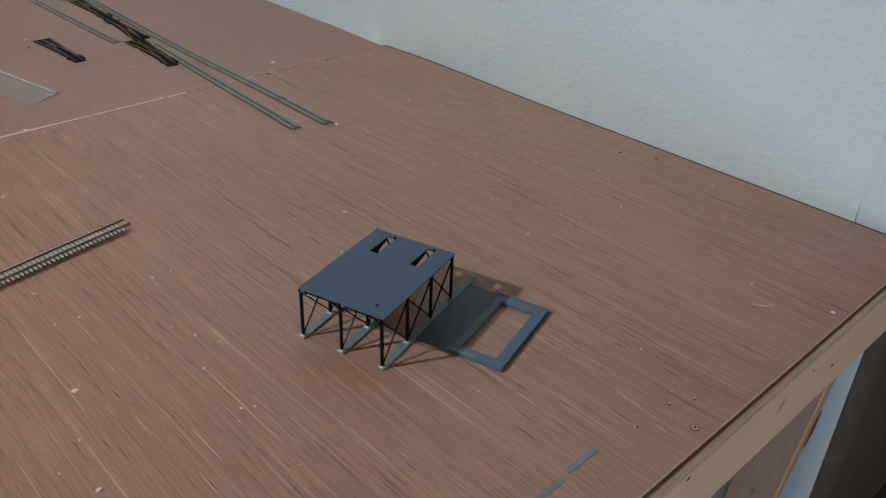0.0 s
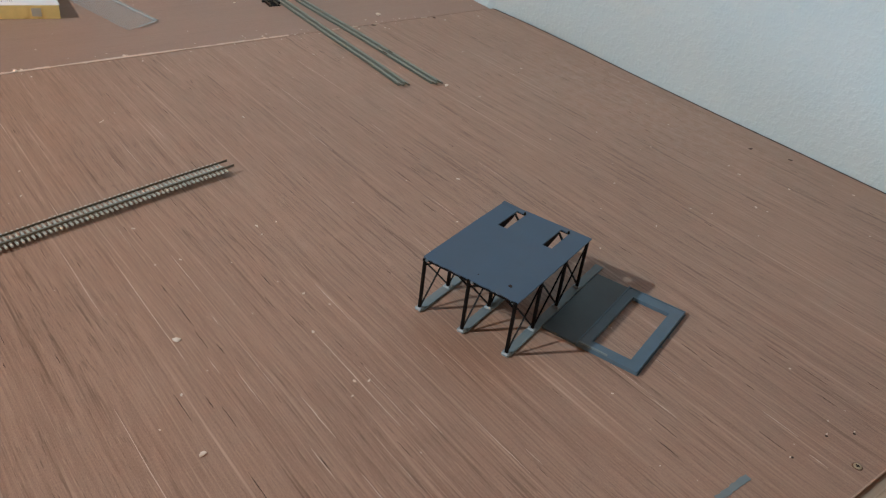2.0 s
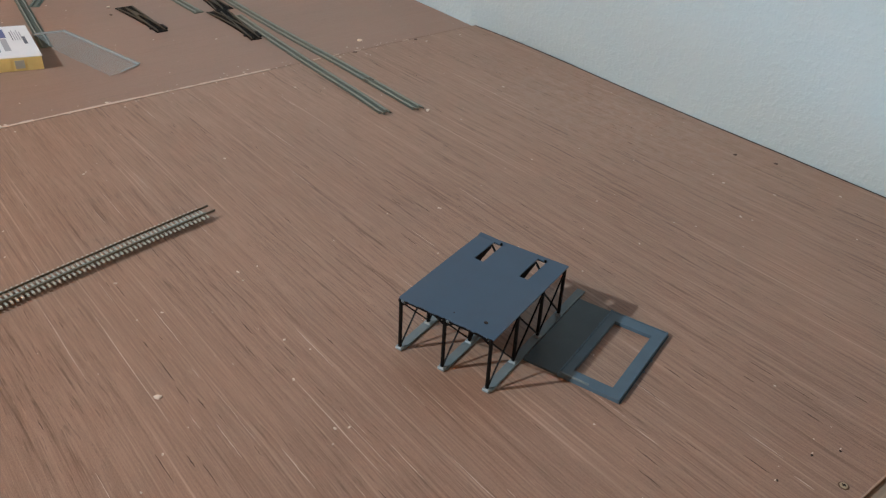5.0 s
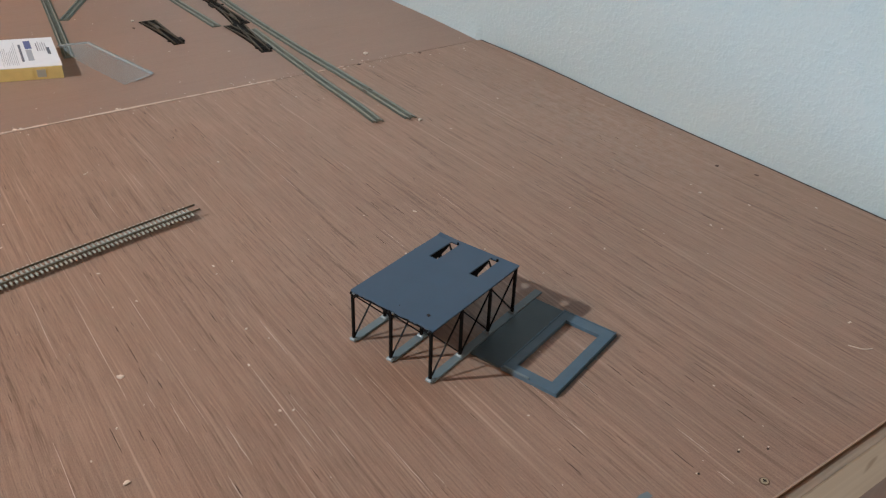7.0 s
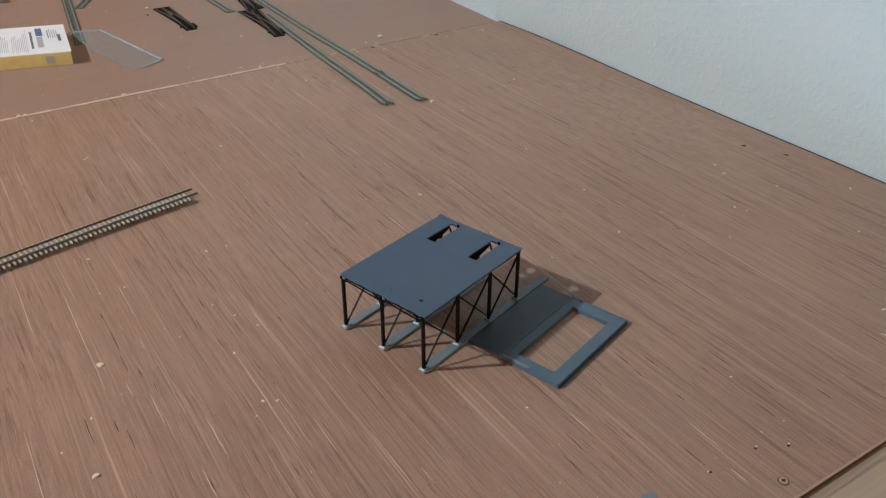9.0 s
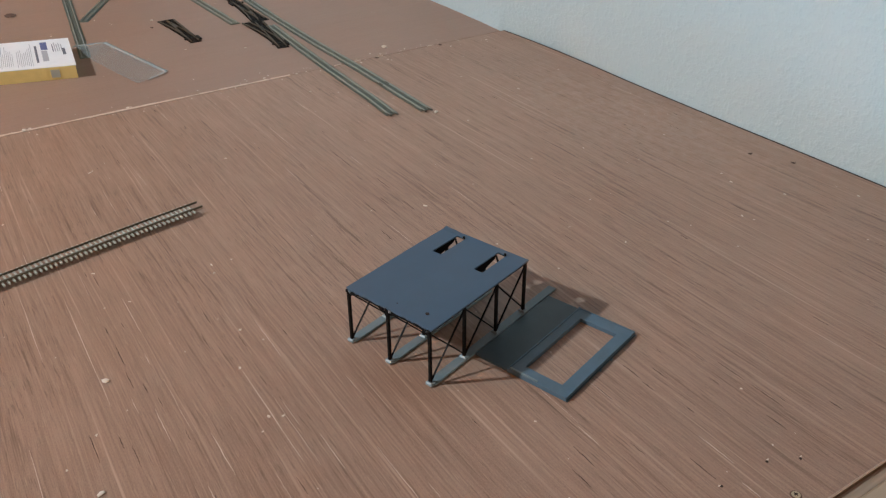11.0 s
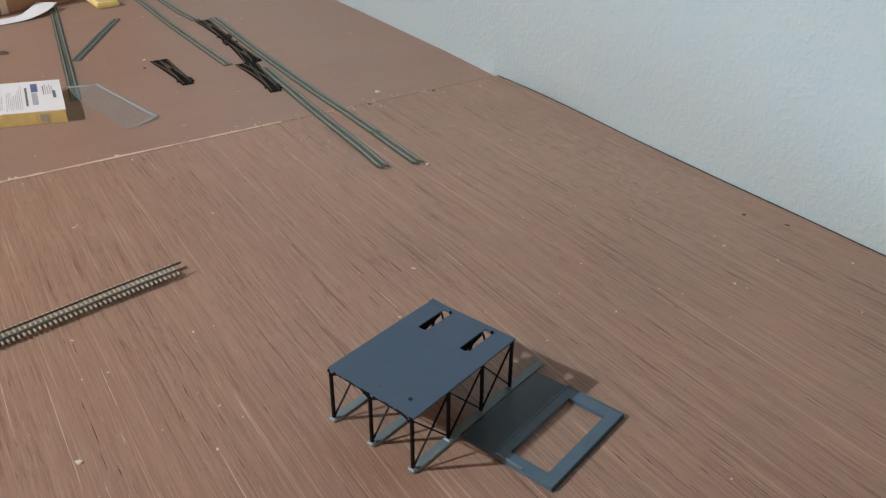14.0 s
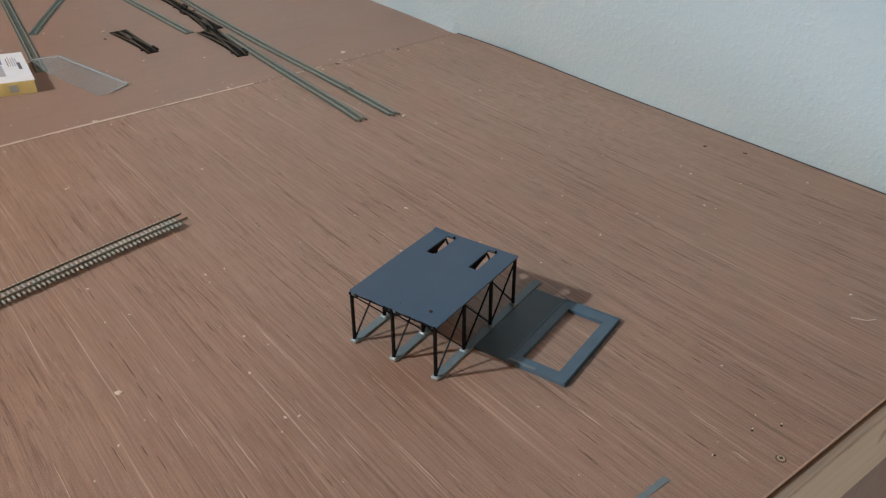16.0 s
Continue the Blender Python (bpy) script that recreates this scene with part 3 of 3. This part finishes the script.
track([(-0.420, 2.055), (-0.429, 2.169), (-0.432, 2.298), (-0.436, 2.56)], "grey-green flexible track beyond the far turnout", TIE_GREEN, RAIL, z=FAR)
track([(-0.482, 1.632), (-0.486, 1.82), (-0.490, 2.03), (-0.489, 2.32), (-0.49, 2.56)], "grey-green flexible track leading away from the turnouts", TIE_GREEN, RAIL, z=FAR)
track([(-0.829, 1.577), (-0.781, 1.948), (-0.729, 2.355), (-0.722, 2.40)], "grey-green track running under the clear bag", TIE_GREEN, RAIL, z=FAR)
track([(-0.772, 1.855), (-0.686, 2.02), (-0.598, 2.185)], "short straight grey-green track lying askew", TIE_GREEN, RAIL, z=FAR)


def turnout(m, long, spread, label, flip=1):
    """A black turnout: two routes that part from one end, with a frog and a tie bar."""
    t = thing("model_turnout", m, label, "model turnout", "black turnouts")
    ends = []
    for s in (0, 1):
        pts = [(0, 0), (long * 0.35, flip * spread * 0.10 * s), (long * 0.7, flip * spread * 0.48 * s), (long, flip * spread * s)]
        st = spline(pts, 0.012)
        for off in (-GAUGE / 2, GAUGE / 2):
            part("rail", rail_mesh(st, off, TIE_H), RAIL_BLACK, t)
        ends.append(st)
    n = int(long / 0.0074)
    for k in range(n + 1):
        f = k / n
        y1 = flip * spread * max(0.0, f - 0.12) ** 1.35
        lo, hi = min(0, y1) - 0.0125, max(0, y1) + 0.0125
        part("sleeper", box(f * long - 0.0016, f * long + 0.0016, lo, hi, 0, TIE_H), TIE_BLACK, t)
    part("tie_bar", box(long * 0.12, long * 0.145, -0.017, 0.017, 0.0006, 0.0032), TIE_BLACK, t)
    part("frog", box(long * 0.60, long * 0.76, flip * spread * 0.24 - 0.003, flip * spread * 0.24 + 0.003, TIE_H, TIE_H + 0.0024), RAIL_BLACK, t)
    part("point_motor_box", box(long * 0.06, long * 0.20, -0.0175, -0.0125, 0, 0.0035), TIE_BLACK, t)
    return t


def along(a, b):
    """The pose at a that heads for b on the far sheet."""
    return Matrix.Translation((*a, FAR)) @ Matrix.Rotation(math.atan2(b[1] - a[1], b[0] - a[0]), 4, "Z")


turnout(along((-0.602, 1.550), (-0.600, 1.752)), 0.200, 0.018, "black plastic turnout lying loose on the plywood", 1)
turnout(along((-0.459, 1.404), (-0.431, 1.612)), 0.214, 0.030, "black plastic turnout at the start of the yard", 1)
turnout(along((-0.413, 1.826), (-0.415, 1.622)), 0.204, 0.020, "black turnout joined end to end with another", -1)
turnout(along((-0.412, 1.834), (-0.399, 2.045)), 0.206, 0.016, "black turnout between the far tracks", 1)

# ---- packaging and paper ----


def kit_box():
    turn = Matrix.Translation((-0.867, 1.460, FAR)) @ Matrix.Rotation(radians(-17.3), 4, "Z")
    t = thing("kit_box", turn, "flat yellow kit box with a white printed top", "box")
    H = 0.025
    bm = slab([(-0.30, 0.0), (-0.001, 0.0), (-0.036, 0.192), (-0.30, 0.192)], 0, H, 0.0006)
    body = part("body", bm, YELLOW, t, "yellow card sides")
    part("instruction_sheet", slab([(-0.298, 0.0), (0.0005, 0.0005), (-0.034, 0.191), (-0.298, 0.191)], H, H + 0.0012), PAPER, t, "white sheet with fine unreadable print")
    sheet = t.children[-1]
    z = H + 0.0012
    rng = random.Random(8)
    skew = Matrix(((1, -0.19, 0, 0), (0, 1, 0, 0), (0, 0, 1, 0), (0, 0, 0, 1)))

    def print_bar(name, x0, x1, y0, y1, mat):
        bm = box(x0, x1, y0, y1, z, z + 0.0003)
        bm.transform(skew)
        part(name, bm, mat, sheet)

    print_bar("printed_logo", -0.056, -0.043, 0.118, 0.172, INK_BLUE)
    print_bar("printed_block", -0.056, -0.045, 0.040, 0.112, INK_PALE)
    for k in range(5):
        print_bar("printed_line", -0.034 + 0.0042 * k, -0.0322 + 0.0042 * k, 0.100, rng.uniform(0.15, 0.165), INK_PALE if k else INK)
    print_bar("printed_heading", -0.0165, -0.0105, 0.075, 0.120, INK)
    print_bar("printed_heading", -0.068, -0.0635, 0.035, 0.150, INK)
    for block in range(5):
        x = -0.076 - block * 0.036
        for k in range(9):
            print_bar("printed_line", x - 0.0034 * k, x - 0.0034 * k + 0.0010, rng.uniform(0.012, 0.03), rng.uniform(0.10, 0.168), INK_PALE)
    part("side_emblem", box(-0.048, -0.032, -0.0006, 0.0006, 0.005, 0.020), INK_FAINT, body, "faded blue-grey printed emblem")
    part("side_print", box(-0.064, -0.056, -0.0006, 0.0006, 0.004, 0.021), YELLOW, body)
    return t


kit_box()


def clear_bag():
    m = Matrix.Translation((-0.781, 1.357, FAR)) @ Matrix.Rotation(math.atan2(0.035, 0.069), 4, "Z")
    t = thing("clear_bag", m, "flat clear plastic bag with a folded pale rim", "plastic bag")
    nx, ny, W, L = 8, 24, 0.0775, 0.268

    def spot(i, j):
        u, v = i / nx, j / ny
        x = u * W
        z = 0.0012 + 0.014 * max(0, v - 0.72) / 0.28 * (1 - u)
        return Vector((x + v * BX * L, v * L * BY, z))

    BX, BY = 0.262, 0.978
    rows = [[spot(i, j) for i in range(nx + 1)] for j in range(ny + 1)]
    bm = bmesh.new()
    vs = [[bm.verts.new(p) for p in r] for r in rows]
    for j in range(ny):
        for i in range(nx):
            bm.faces.new((vs[j][i], vs[j][i + 1], vs[j + 1][i + 1], vs[j + 1][i]))
    part("film", bm, FILM, t, "crinkled clear film")
    # pale folded rims along the wall side and at the near end
    for name, path in (("rim", [spot(nx, j) for j in range(ny + 1)]), ("rim", [spot(nx - i, 0) for i in range(6)]), ("rim", [spot(i, ny) for i in range(nx + 1)])):
        bm = bmesh.new()
        last = None
        for p in path:
            ring = [bm.verts.new(p + Vector(o)) for o in ((-0.010, -0.004, 0.0008), (0.001, 0.0006, 0.0008), (0.001, 0.0006, 0.0014), (-0.010, -0.004, 0.0014))]
            if last:
                for k in range(4):
                    bm.faces.new((last[k - 1], last[k], ring[k], ring[k - 1]))
            else:
                bm.faces.new(ring)
            last = ring
        bm.faces.new(last)
        part(name, bm, RIM, t, "pale welded rim", True)
    return t


clear_bag()


def sheet_strip(points, wide, name, label, category, mat):
    """A curled strip of paper through points given with heights."""
    st = spline(points, 0.01)
    bm = bmesh.new()
    last = None
    for p, w in st:
        side = Vector((w.y, -w.x, 0)).normalized() * wide / 2
        ring = [bm.verts.new(p + s + Vector((0, 0, h))) for s, h in ((-side, 0), (side, 0), (side, 0.0006), (-side, 0.0006))]
        if last:
            for k in range(4):
                bm.faces.new((last[k - 1], last[k], ring[k], ring[k - 1]))
        else:
            bm.faces.new(ring)
        last = ring
    bm.faces.new(last)
    return single(name, bm, mat, Matrix(), label, category)


sheet_strip([(-0.90, 2.31, 0.002), (-0.82, 2.325, 0.003), (-0.775, 2.345, 0.012), (-0.735, 2.40, 0.020)], 0.06, "paper_slip", "white printed paper slip with a curled end", "paper", PAPER)

cardboard = thing("cardboard_box", Matrix.Translation((-0.845, 2.405, FAR)) @ Matrix.Rotation(radians(17), 4, "Z"), "brown cardboard carton sealed with pale tape", "box")
part("body", box(-0.14, 0.21, 0.0, 0.24, 0, 0.16, 0.002), CARD, cardboard)
part("tape", box(-0.012, 0.008, -0.0008, 0.0002, 0.0, 0.162), TAPE, cardboard, "pale parcel tape strip")

pouch = thing("yellow_packet", Matrix.Translation((-0.617, 2.322, FAR)) @ Matrix.Rotation(radians(3), 4, "Z"), "small yellow packet with a clear front", "packet")
bm = box(0, 0.064, 0, 0.12, 0, 0.016, 0.004, 2)
part("body", bm, YELLOW, pouch)
part("clear_front", box(0.010, 0.056, 0.008, 0.10, 0.0155, 0.0172, 0.0006), FILM, pouch)

# ---- marks, screws, chips ----
screw = thing("deck_screw", pose(-0.590, 0.0185, 0), "brass-coloured countersunk screw head in the plywood", "screw")
bm = bmesh.new()
bmesh.ops.create_cone(bm, cap_ends=True, segments=24, radius1=0.0040, radius2=0.0036, depth=0.0010)
bm.transform(Matrix.Translation((0, 0, 0.0005)))
part("head", bm, STEEL, screw)
bm = bmesh.new()
add_box(bm, -0.0019, 0.0019, -0.0006, 0.0006, 0.0010, 0.0013)
add_box(bm, -0.0006, 0.0006, -0.0019, 0.0019, 0.0010, 0.00135)
part("drive_recess", bm, HOLE, screw, "dark cross-shaped drive recess")
bm = bmesh.new()
bmesh.ops.create_cone(bm, cap_ends=True, segments=20, radius1=0.0052, radius2=0.0044, depth=0.0005)
bm.transform(Matrix.Translation((0, 0, 0.00025)))
part("splintered_rim", bm, KNOT, screw)


def crumb(name, x, y, size, mat, label, category, group, z=0.0, stretch=1.0, seed=0, lift=0.5):
    rng = random.Random(seed * 7 + 1)
    bm = bmesh.new()
    bmesh.ops.create_icosphere(bm, subdivisions=1, radius=size / 2)
    for v in bm.verts:
        v.co *= rng.uniform(0.6, 1.25)
        v.co.x *= stretch
        v.co.z = max(v.co.z * lift, -size * 0.12)
    low = min(v.co.z for v in bm.verts)
    m = Matrix.Translation((x, y, z - low)) @ Matrix.Rotation(rng.uniform(0, 3.1), 4, "Z")
    return single(name, bm, mat, m, label, category, group)


for k, (x, y) in enumerate(((-0.579, 0.057), (-0.551, 0.043), (-0.635, 0.060))):
    t = thing("nail_hole", pose(x, y, 0), "small splintered nail hole in the plywood", "hole", "nail holes")
    bm = bmesh.new()
    bmesh.ops.create_cone(bm, cap_ends=True, segments=10, radius1=0.0014, radius2=0.0011, depth=0.0004)
    bm.transform(Matrix.Translation((0, 0, 0.0002)))
    part("pit", bm, HOLE, t)
    bm = bmesh.new()
    bmesh.ops.create_icosphere(bm, subdivisions=1, radius=0.0011)
    bm.transform(Matrix.Translation((0.0022 - 0.004 * (k == 2), 0.0012, 0.0006)) @ Matrix.Diagonal((1.5, 0.7, 0.35, 1)))
    part("splinter", bm, CHIP, t, "pale raised splinter")

CHIPS = [(-1.048, 0.499, 0.0085), (-1.088, 0.349, 0.0075), (-0.280, 1.284, 0.014), (-0.883, 0.652, 0.005), (-0.902, 0.505, 0.0045), (-0.929, 0.359, 0.004), (-0.267, 0.014, 0.007), (-0.886, 0.633, 0.0035), (-0.926, 0.443, 0.004), (-0.917, 0.352, 0.0035), (-1.074, 0.425, 0.004), (-1.107, 0.394, 0.003), (-0.383, 0.914, 0.010), (-1.004, 1.238, 0.010), (-0.994, 1.242, 0.006), (-0.83, 1.244, 0.007), (-0.636, 1.772, 0.010)]
for k, (x, y, s) in enumerate(CHIPS):
    crumb("wood_chip", x, y, s * 0.78, CHIP, "pale splinter of wood lying on the plywood", "wood chip", "wood chips", FAR if y > FAR_Y else 0.0, 1.4, k, 0.6)
for k, (x, y, s) in enumerate([(-0.326, 1.232, 0.008), (-0.172, 1.228, 0.008), (-0.069, 0.493, 0.007), (-0.042, 0.434, 0.007), (-0.651, 1.713, 0.008), (-0.907, 2.01, 0.030), (-1.127, 0.868, 0.016)]):
    crumb("dark_crumb", x, y, s, CHIP_DARK, "small dark crumb on the plywood", "crumb", "dark crumbs", FAR if y > FAR_Y else 0.0, 1.3, k + 40, 0.25)

# fine sawdust, scattered; thicker along the joint
rng = random.Random(21)
bm = bmesh.new()
for k in range(420):
    if k < 120:
        x, y = rng.uniform(-1.3, -0.03), FAR_Y + rng.gauss(0, 0.018)
    else:
        x, y = rng.uniform(-1.35, -0.03), rng.uniform(0.02, 2.3)
    s = 0.0005 + 0.0013 * rng.random() ** 3
    z = (FAR if y > FAR_Y + 0.002 else 0.0) + s * 0.3
    add_box(bm, -s * rng.uniform(0.8, 2.2), s, -s * 0.6, s * 0.6, -s * 0.3, s * 0.3, Matrix.Translation((x, y, z)) @ Matrix.Rotation(rng.uniform(0, 3), 4, "Z"))
single("sawdust", bm, CHIP, Matrix(), "fine pale sawdust scattered over the plywood", "sawdust", kind="stuff")

# the splintered pale edge of the far sheet at the joint
bm = bmesh.new()
x = -1.6
while x < -0.03:
    w = rng.uniform(0.004, 0.03)
    if x < -0.52 or rng.random() < 0.08:
        d = rng.uniform(0.0018, 0.0054) * (1.0 if x < -0.48 else 0.4)
        add_box(bm, x, x + w, FAR_Y - d * 0.5, FAR_Y + d, 0.0, 0.0011)
    x += w
single("joint_splinters", bm, PLY_EDGE, Matrix(), "pale splintered edge along the plywood joint", "edge trim", kind="structure")


def strip_mark(name, x0, x1, y, wide, mat, label, category, group="", tilt=0.0):
    rng = random.Random(int(-x0 * 1000))
    n = 14
    xs = [x0 + (x1 - x0) * k / n for k in range(n + 1)]
    low = [(x, y - wide / 2 + tilt * k / n + rng.uniform(-0.0007, 0.0009)) for k, x in enumerate(xs)]
    high = [(x + rng.uniform(0, 0.001), y + wide / 2 + tilt * k / n + rng.uniform(-0.0010, 0.0006)) for k, x in enumerate(xs)]
    bm = slab(low + high[::-1], 0.0, 0.0006)
    return single(name, bm, mat, Matrix(), label, category, group)


strip_mark("grey_strip", -0.740, -0.693, 0.0695, 0.0065, STRIP_GREY, "thin grey styrene offcut lying flat", "styrene strip", "styrene offcuts")
strip_mark("grey_strip", -0.791, -0.751, 0.0665, 0.0065, STRIP_GREY, "thin grey styrene offcut lying flat", "styrene strip", "styrene offcuts")


def thread(points, radius, name, label, category, mat):
    cu = bpy.data.curves.new(name, "CURVE")
    cu.dimensions, cu.bevel_depth, cu.bevel_resolution = "3D", radius, 1
    sp = cu.splines.new("POLY")
    st = spline(points, 0.004)
    sp.points.add(len(st) - 1)
    for p, (q, w) in zip(sp.points, st):
        p.co = (*q, 1)
    cu.materials.append(mat)
    return tagged(new(name, cu), label, category)


thread([(-0.330, 0.093, 0.001), (-0.322, 0.079, 0.001), (-0.3105, 0.0725, 0.001)], 0.0006, "wood_shaving", "thin curled pale wood shaving", "wood shaving", CHIP)

# open grain checks in the veneer: dark slits, and a few raised pale lines
CHECKS = [(-0.608, 0.803, 0.877), (-0.595, 0.705, 0.750), (-0.620, 0.669, 0.694), (-0.646, 0.655, 0.693), (-0.665, 0.575, 0.610), (-0.598, 0.633, 0.666), (-0.616, 0.756, 0.770), (-1.081, 0.264, 0.275), (-1.0435, 0.191, 0.217), (-1.0645, 0.265, 0.312), (-0.9385, 0.250, 0.273), (-1.026, 0.577, 0.594), (-1.025, 0.512, 0.554), (-1.027, 0.473, 0.504), (-1.017, 0.457, 0.475), (-1.080, 0.387, 0.429), (-1.057, 0.393, 0.412), (-1.050, 0.362, 0.393), (-1.006, 0.276, 0.294), (-0.862, 0.468, 0.480), (-0.925, 0.535, 0.560), (-0.592, 0.203, 0.227), (-0.594, 0.181, 0.197), (-0.638, 0.193, 0.224), (-0.585, 0.136, 0.147), (-0.5335, 0.151, 0.164), (-0.507, 0.143, 0.175), (-0.507, 0.096, 0.133), (-0.530, 0.073, 0.097), (-0.463, 0.061, 0.076), (-0.711, 0.135, 0.167), (-0.730, 0.120, 0.146), (-0.633, 0.068, 0.098)]
rng = random.Random(31)


def sliver(bm, x, y0, y1, wide, high):
    """A thin pointed streak along the grain."""
    n = 7
    left, right = [], []
    for k in range(n + 1):
        f = k / n
        w = wide * (0.25 + 0.75 * math.sin(math.pi * f)) * rng.uniform(0.5, 1.1)
        xx, y = x + rng.uniform(-0.0003, 0.0003), y0 + (y1 - y0) * f
        left.append(bm.verts.new((xx - w / 2, y, high)))
        right.append(bm.verts.new((xx + w / 2, y, high)))
    for k in range(n):
        bm.faces.new((left[k], right[k], right[k + 1], left[k + 1]))
    r = bmesh.ops.extrude_face_region(bm, geom=[f for f in bm.faces if f.verts[0] in left or f.verts[0] in right])
    bmesh.ops.translate(bm, verts=[v for v in r["geom"] if isinstance(v, bmesh.types.BMVert)], vec=(0, 0, -high))


bm = bmesh.new()
for x, y0, y1 in CHECKS:
    sliver(bm, x, y0, y1, 0.0010, 0.00012)
for k in range(130):
    x, y = rng.uniform(-1.35, -0.02), rng.uniform(0.02, 1.2)
    sliver(bm, x, y, y + rng.uniform(0.006, 0.026), rng.uniform(0.0004, 0.0009), 0.0001)
single("grain_checks", bm, CHECK, Matrix(), "dark open grain checks in the plywood veneer", "grain", kind="stuff")
bm = bmesh.new()
for x, y0, y1 in [(-1.131, 0.249, 0.440), (-1.0075, 0.266, 0.306), (-1.163, 0.269, 0.345), (-0.9855, 0.182, 0.258), (-0.9255, 0.286, 0.439), (-1.096, 0.564, 0.706), (-1.053, 0.458, 0.678), (-0.995, 0.563, 0.642), (-1.018, 0.378, 0.431), (-0.983, 0.306, 0.368), (-0.882, 0.437, 0.514), (-0.605, 0.072, 0.113), (-0.690, 0.154, 0.184), (-0.617, 0.033, 0.053)]:
    sliver(bm, x, y0, y1, 0.0010, 0.00015)
for k in range(44):
    x, y = rng.uniform(-1.35, -0.45), rng.uniform(0.02, 1.2)
    sliver(bm, x, y, y + rng.uniform(0.02, 0.12), rng.uniform(0.0004, 0.0009), 0.00012)
single("raised_grain", bm, PLY_EDGE, Matrix(), "pale raised grain fibres on the plywood", "grain", kind="stuff")

# a pale blue-grey scuff near the front edge
bm = bmesh.new()
for k in range(16):
    f = k / 15
    x, y = -1.03 + 0.11 * f + rng.uniform(-0.003, 0.003), 0.172 - 0.026 * f + rng.uniform(-0.0012, 0.0012)
    r = 0.0045 * rng.uniform(0.5, 1.0)
    add_box(bm, -r * 1.6, r * 1.6, -r * 0.45, r * 0.45, 0, 0.00015, Matrix.Translation((x, y, 0.00002 * (k % 4))) @ Matrix.Rotation(rng.uniform(-0.6, 0.1), 4, "Z"))
single("paint_scuff", bm, CHALK, Matrix(), "pale blue-grey paint scuff rubbed into the plywood", "scuff mark")

# knots in the front board
for x, z, r in ((-0.644, -0.014, 0.0032), (-0.367, -0.024, 0.0022), (-0.30, -0.052, 0.0028), (-0.92, -0.05, 0.0035)):
    bm = bmesh.new()
    bmesh.ops.create_cone(bm, cap_ends=True, segments=12, radius1=r, radius2=r * 0.8, depth=0.0006)
    bm.transform(Matrix.Translation((x, -0.0132 - 0.011 * (x + 0.43), z - FLOOR_Z)) @ Matrix.Rotation(math.pi / 2, 4, "X") @ Matrix.Diagonal((1.3, 0.8, 1, 1)))
    part("knot", bm, KNOT, frame_, "small dark knot")

# a strip of bark left on the corner of the front leg
bm = bmesh.new()
rng = random.Random(5)
for k in range(7):
    z = -0.372 + 0.011 * k - FLOOR_Z
    r = 0.0035 * math.sin(math.pi * (k + 0.7) / 8) * rng.uniform(0.8, 1.2) + 0.001
    add_box(bm, -0.0825 - r * 1.6, -0.0825 + r * 0.5, 0.0330 - r * 0.35, 0.0330 + r * 1.4, z, z + 0.0112)
bm.transform(LEAN)
part("bark_edge", bm, KNOT, frame_, "dark strip of bark")
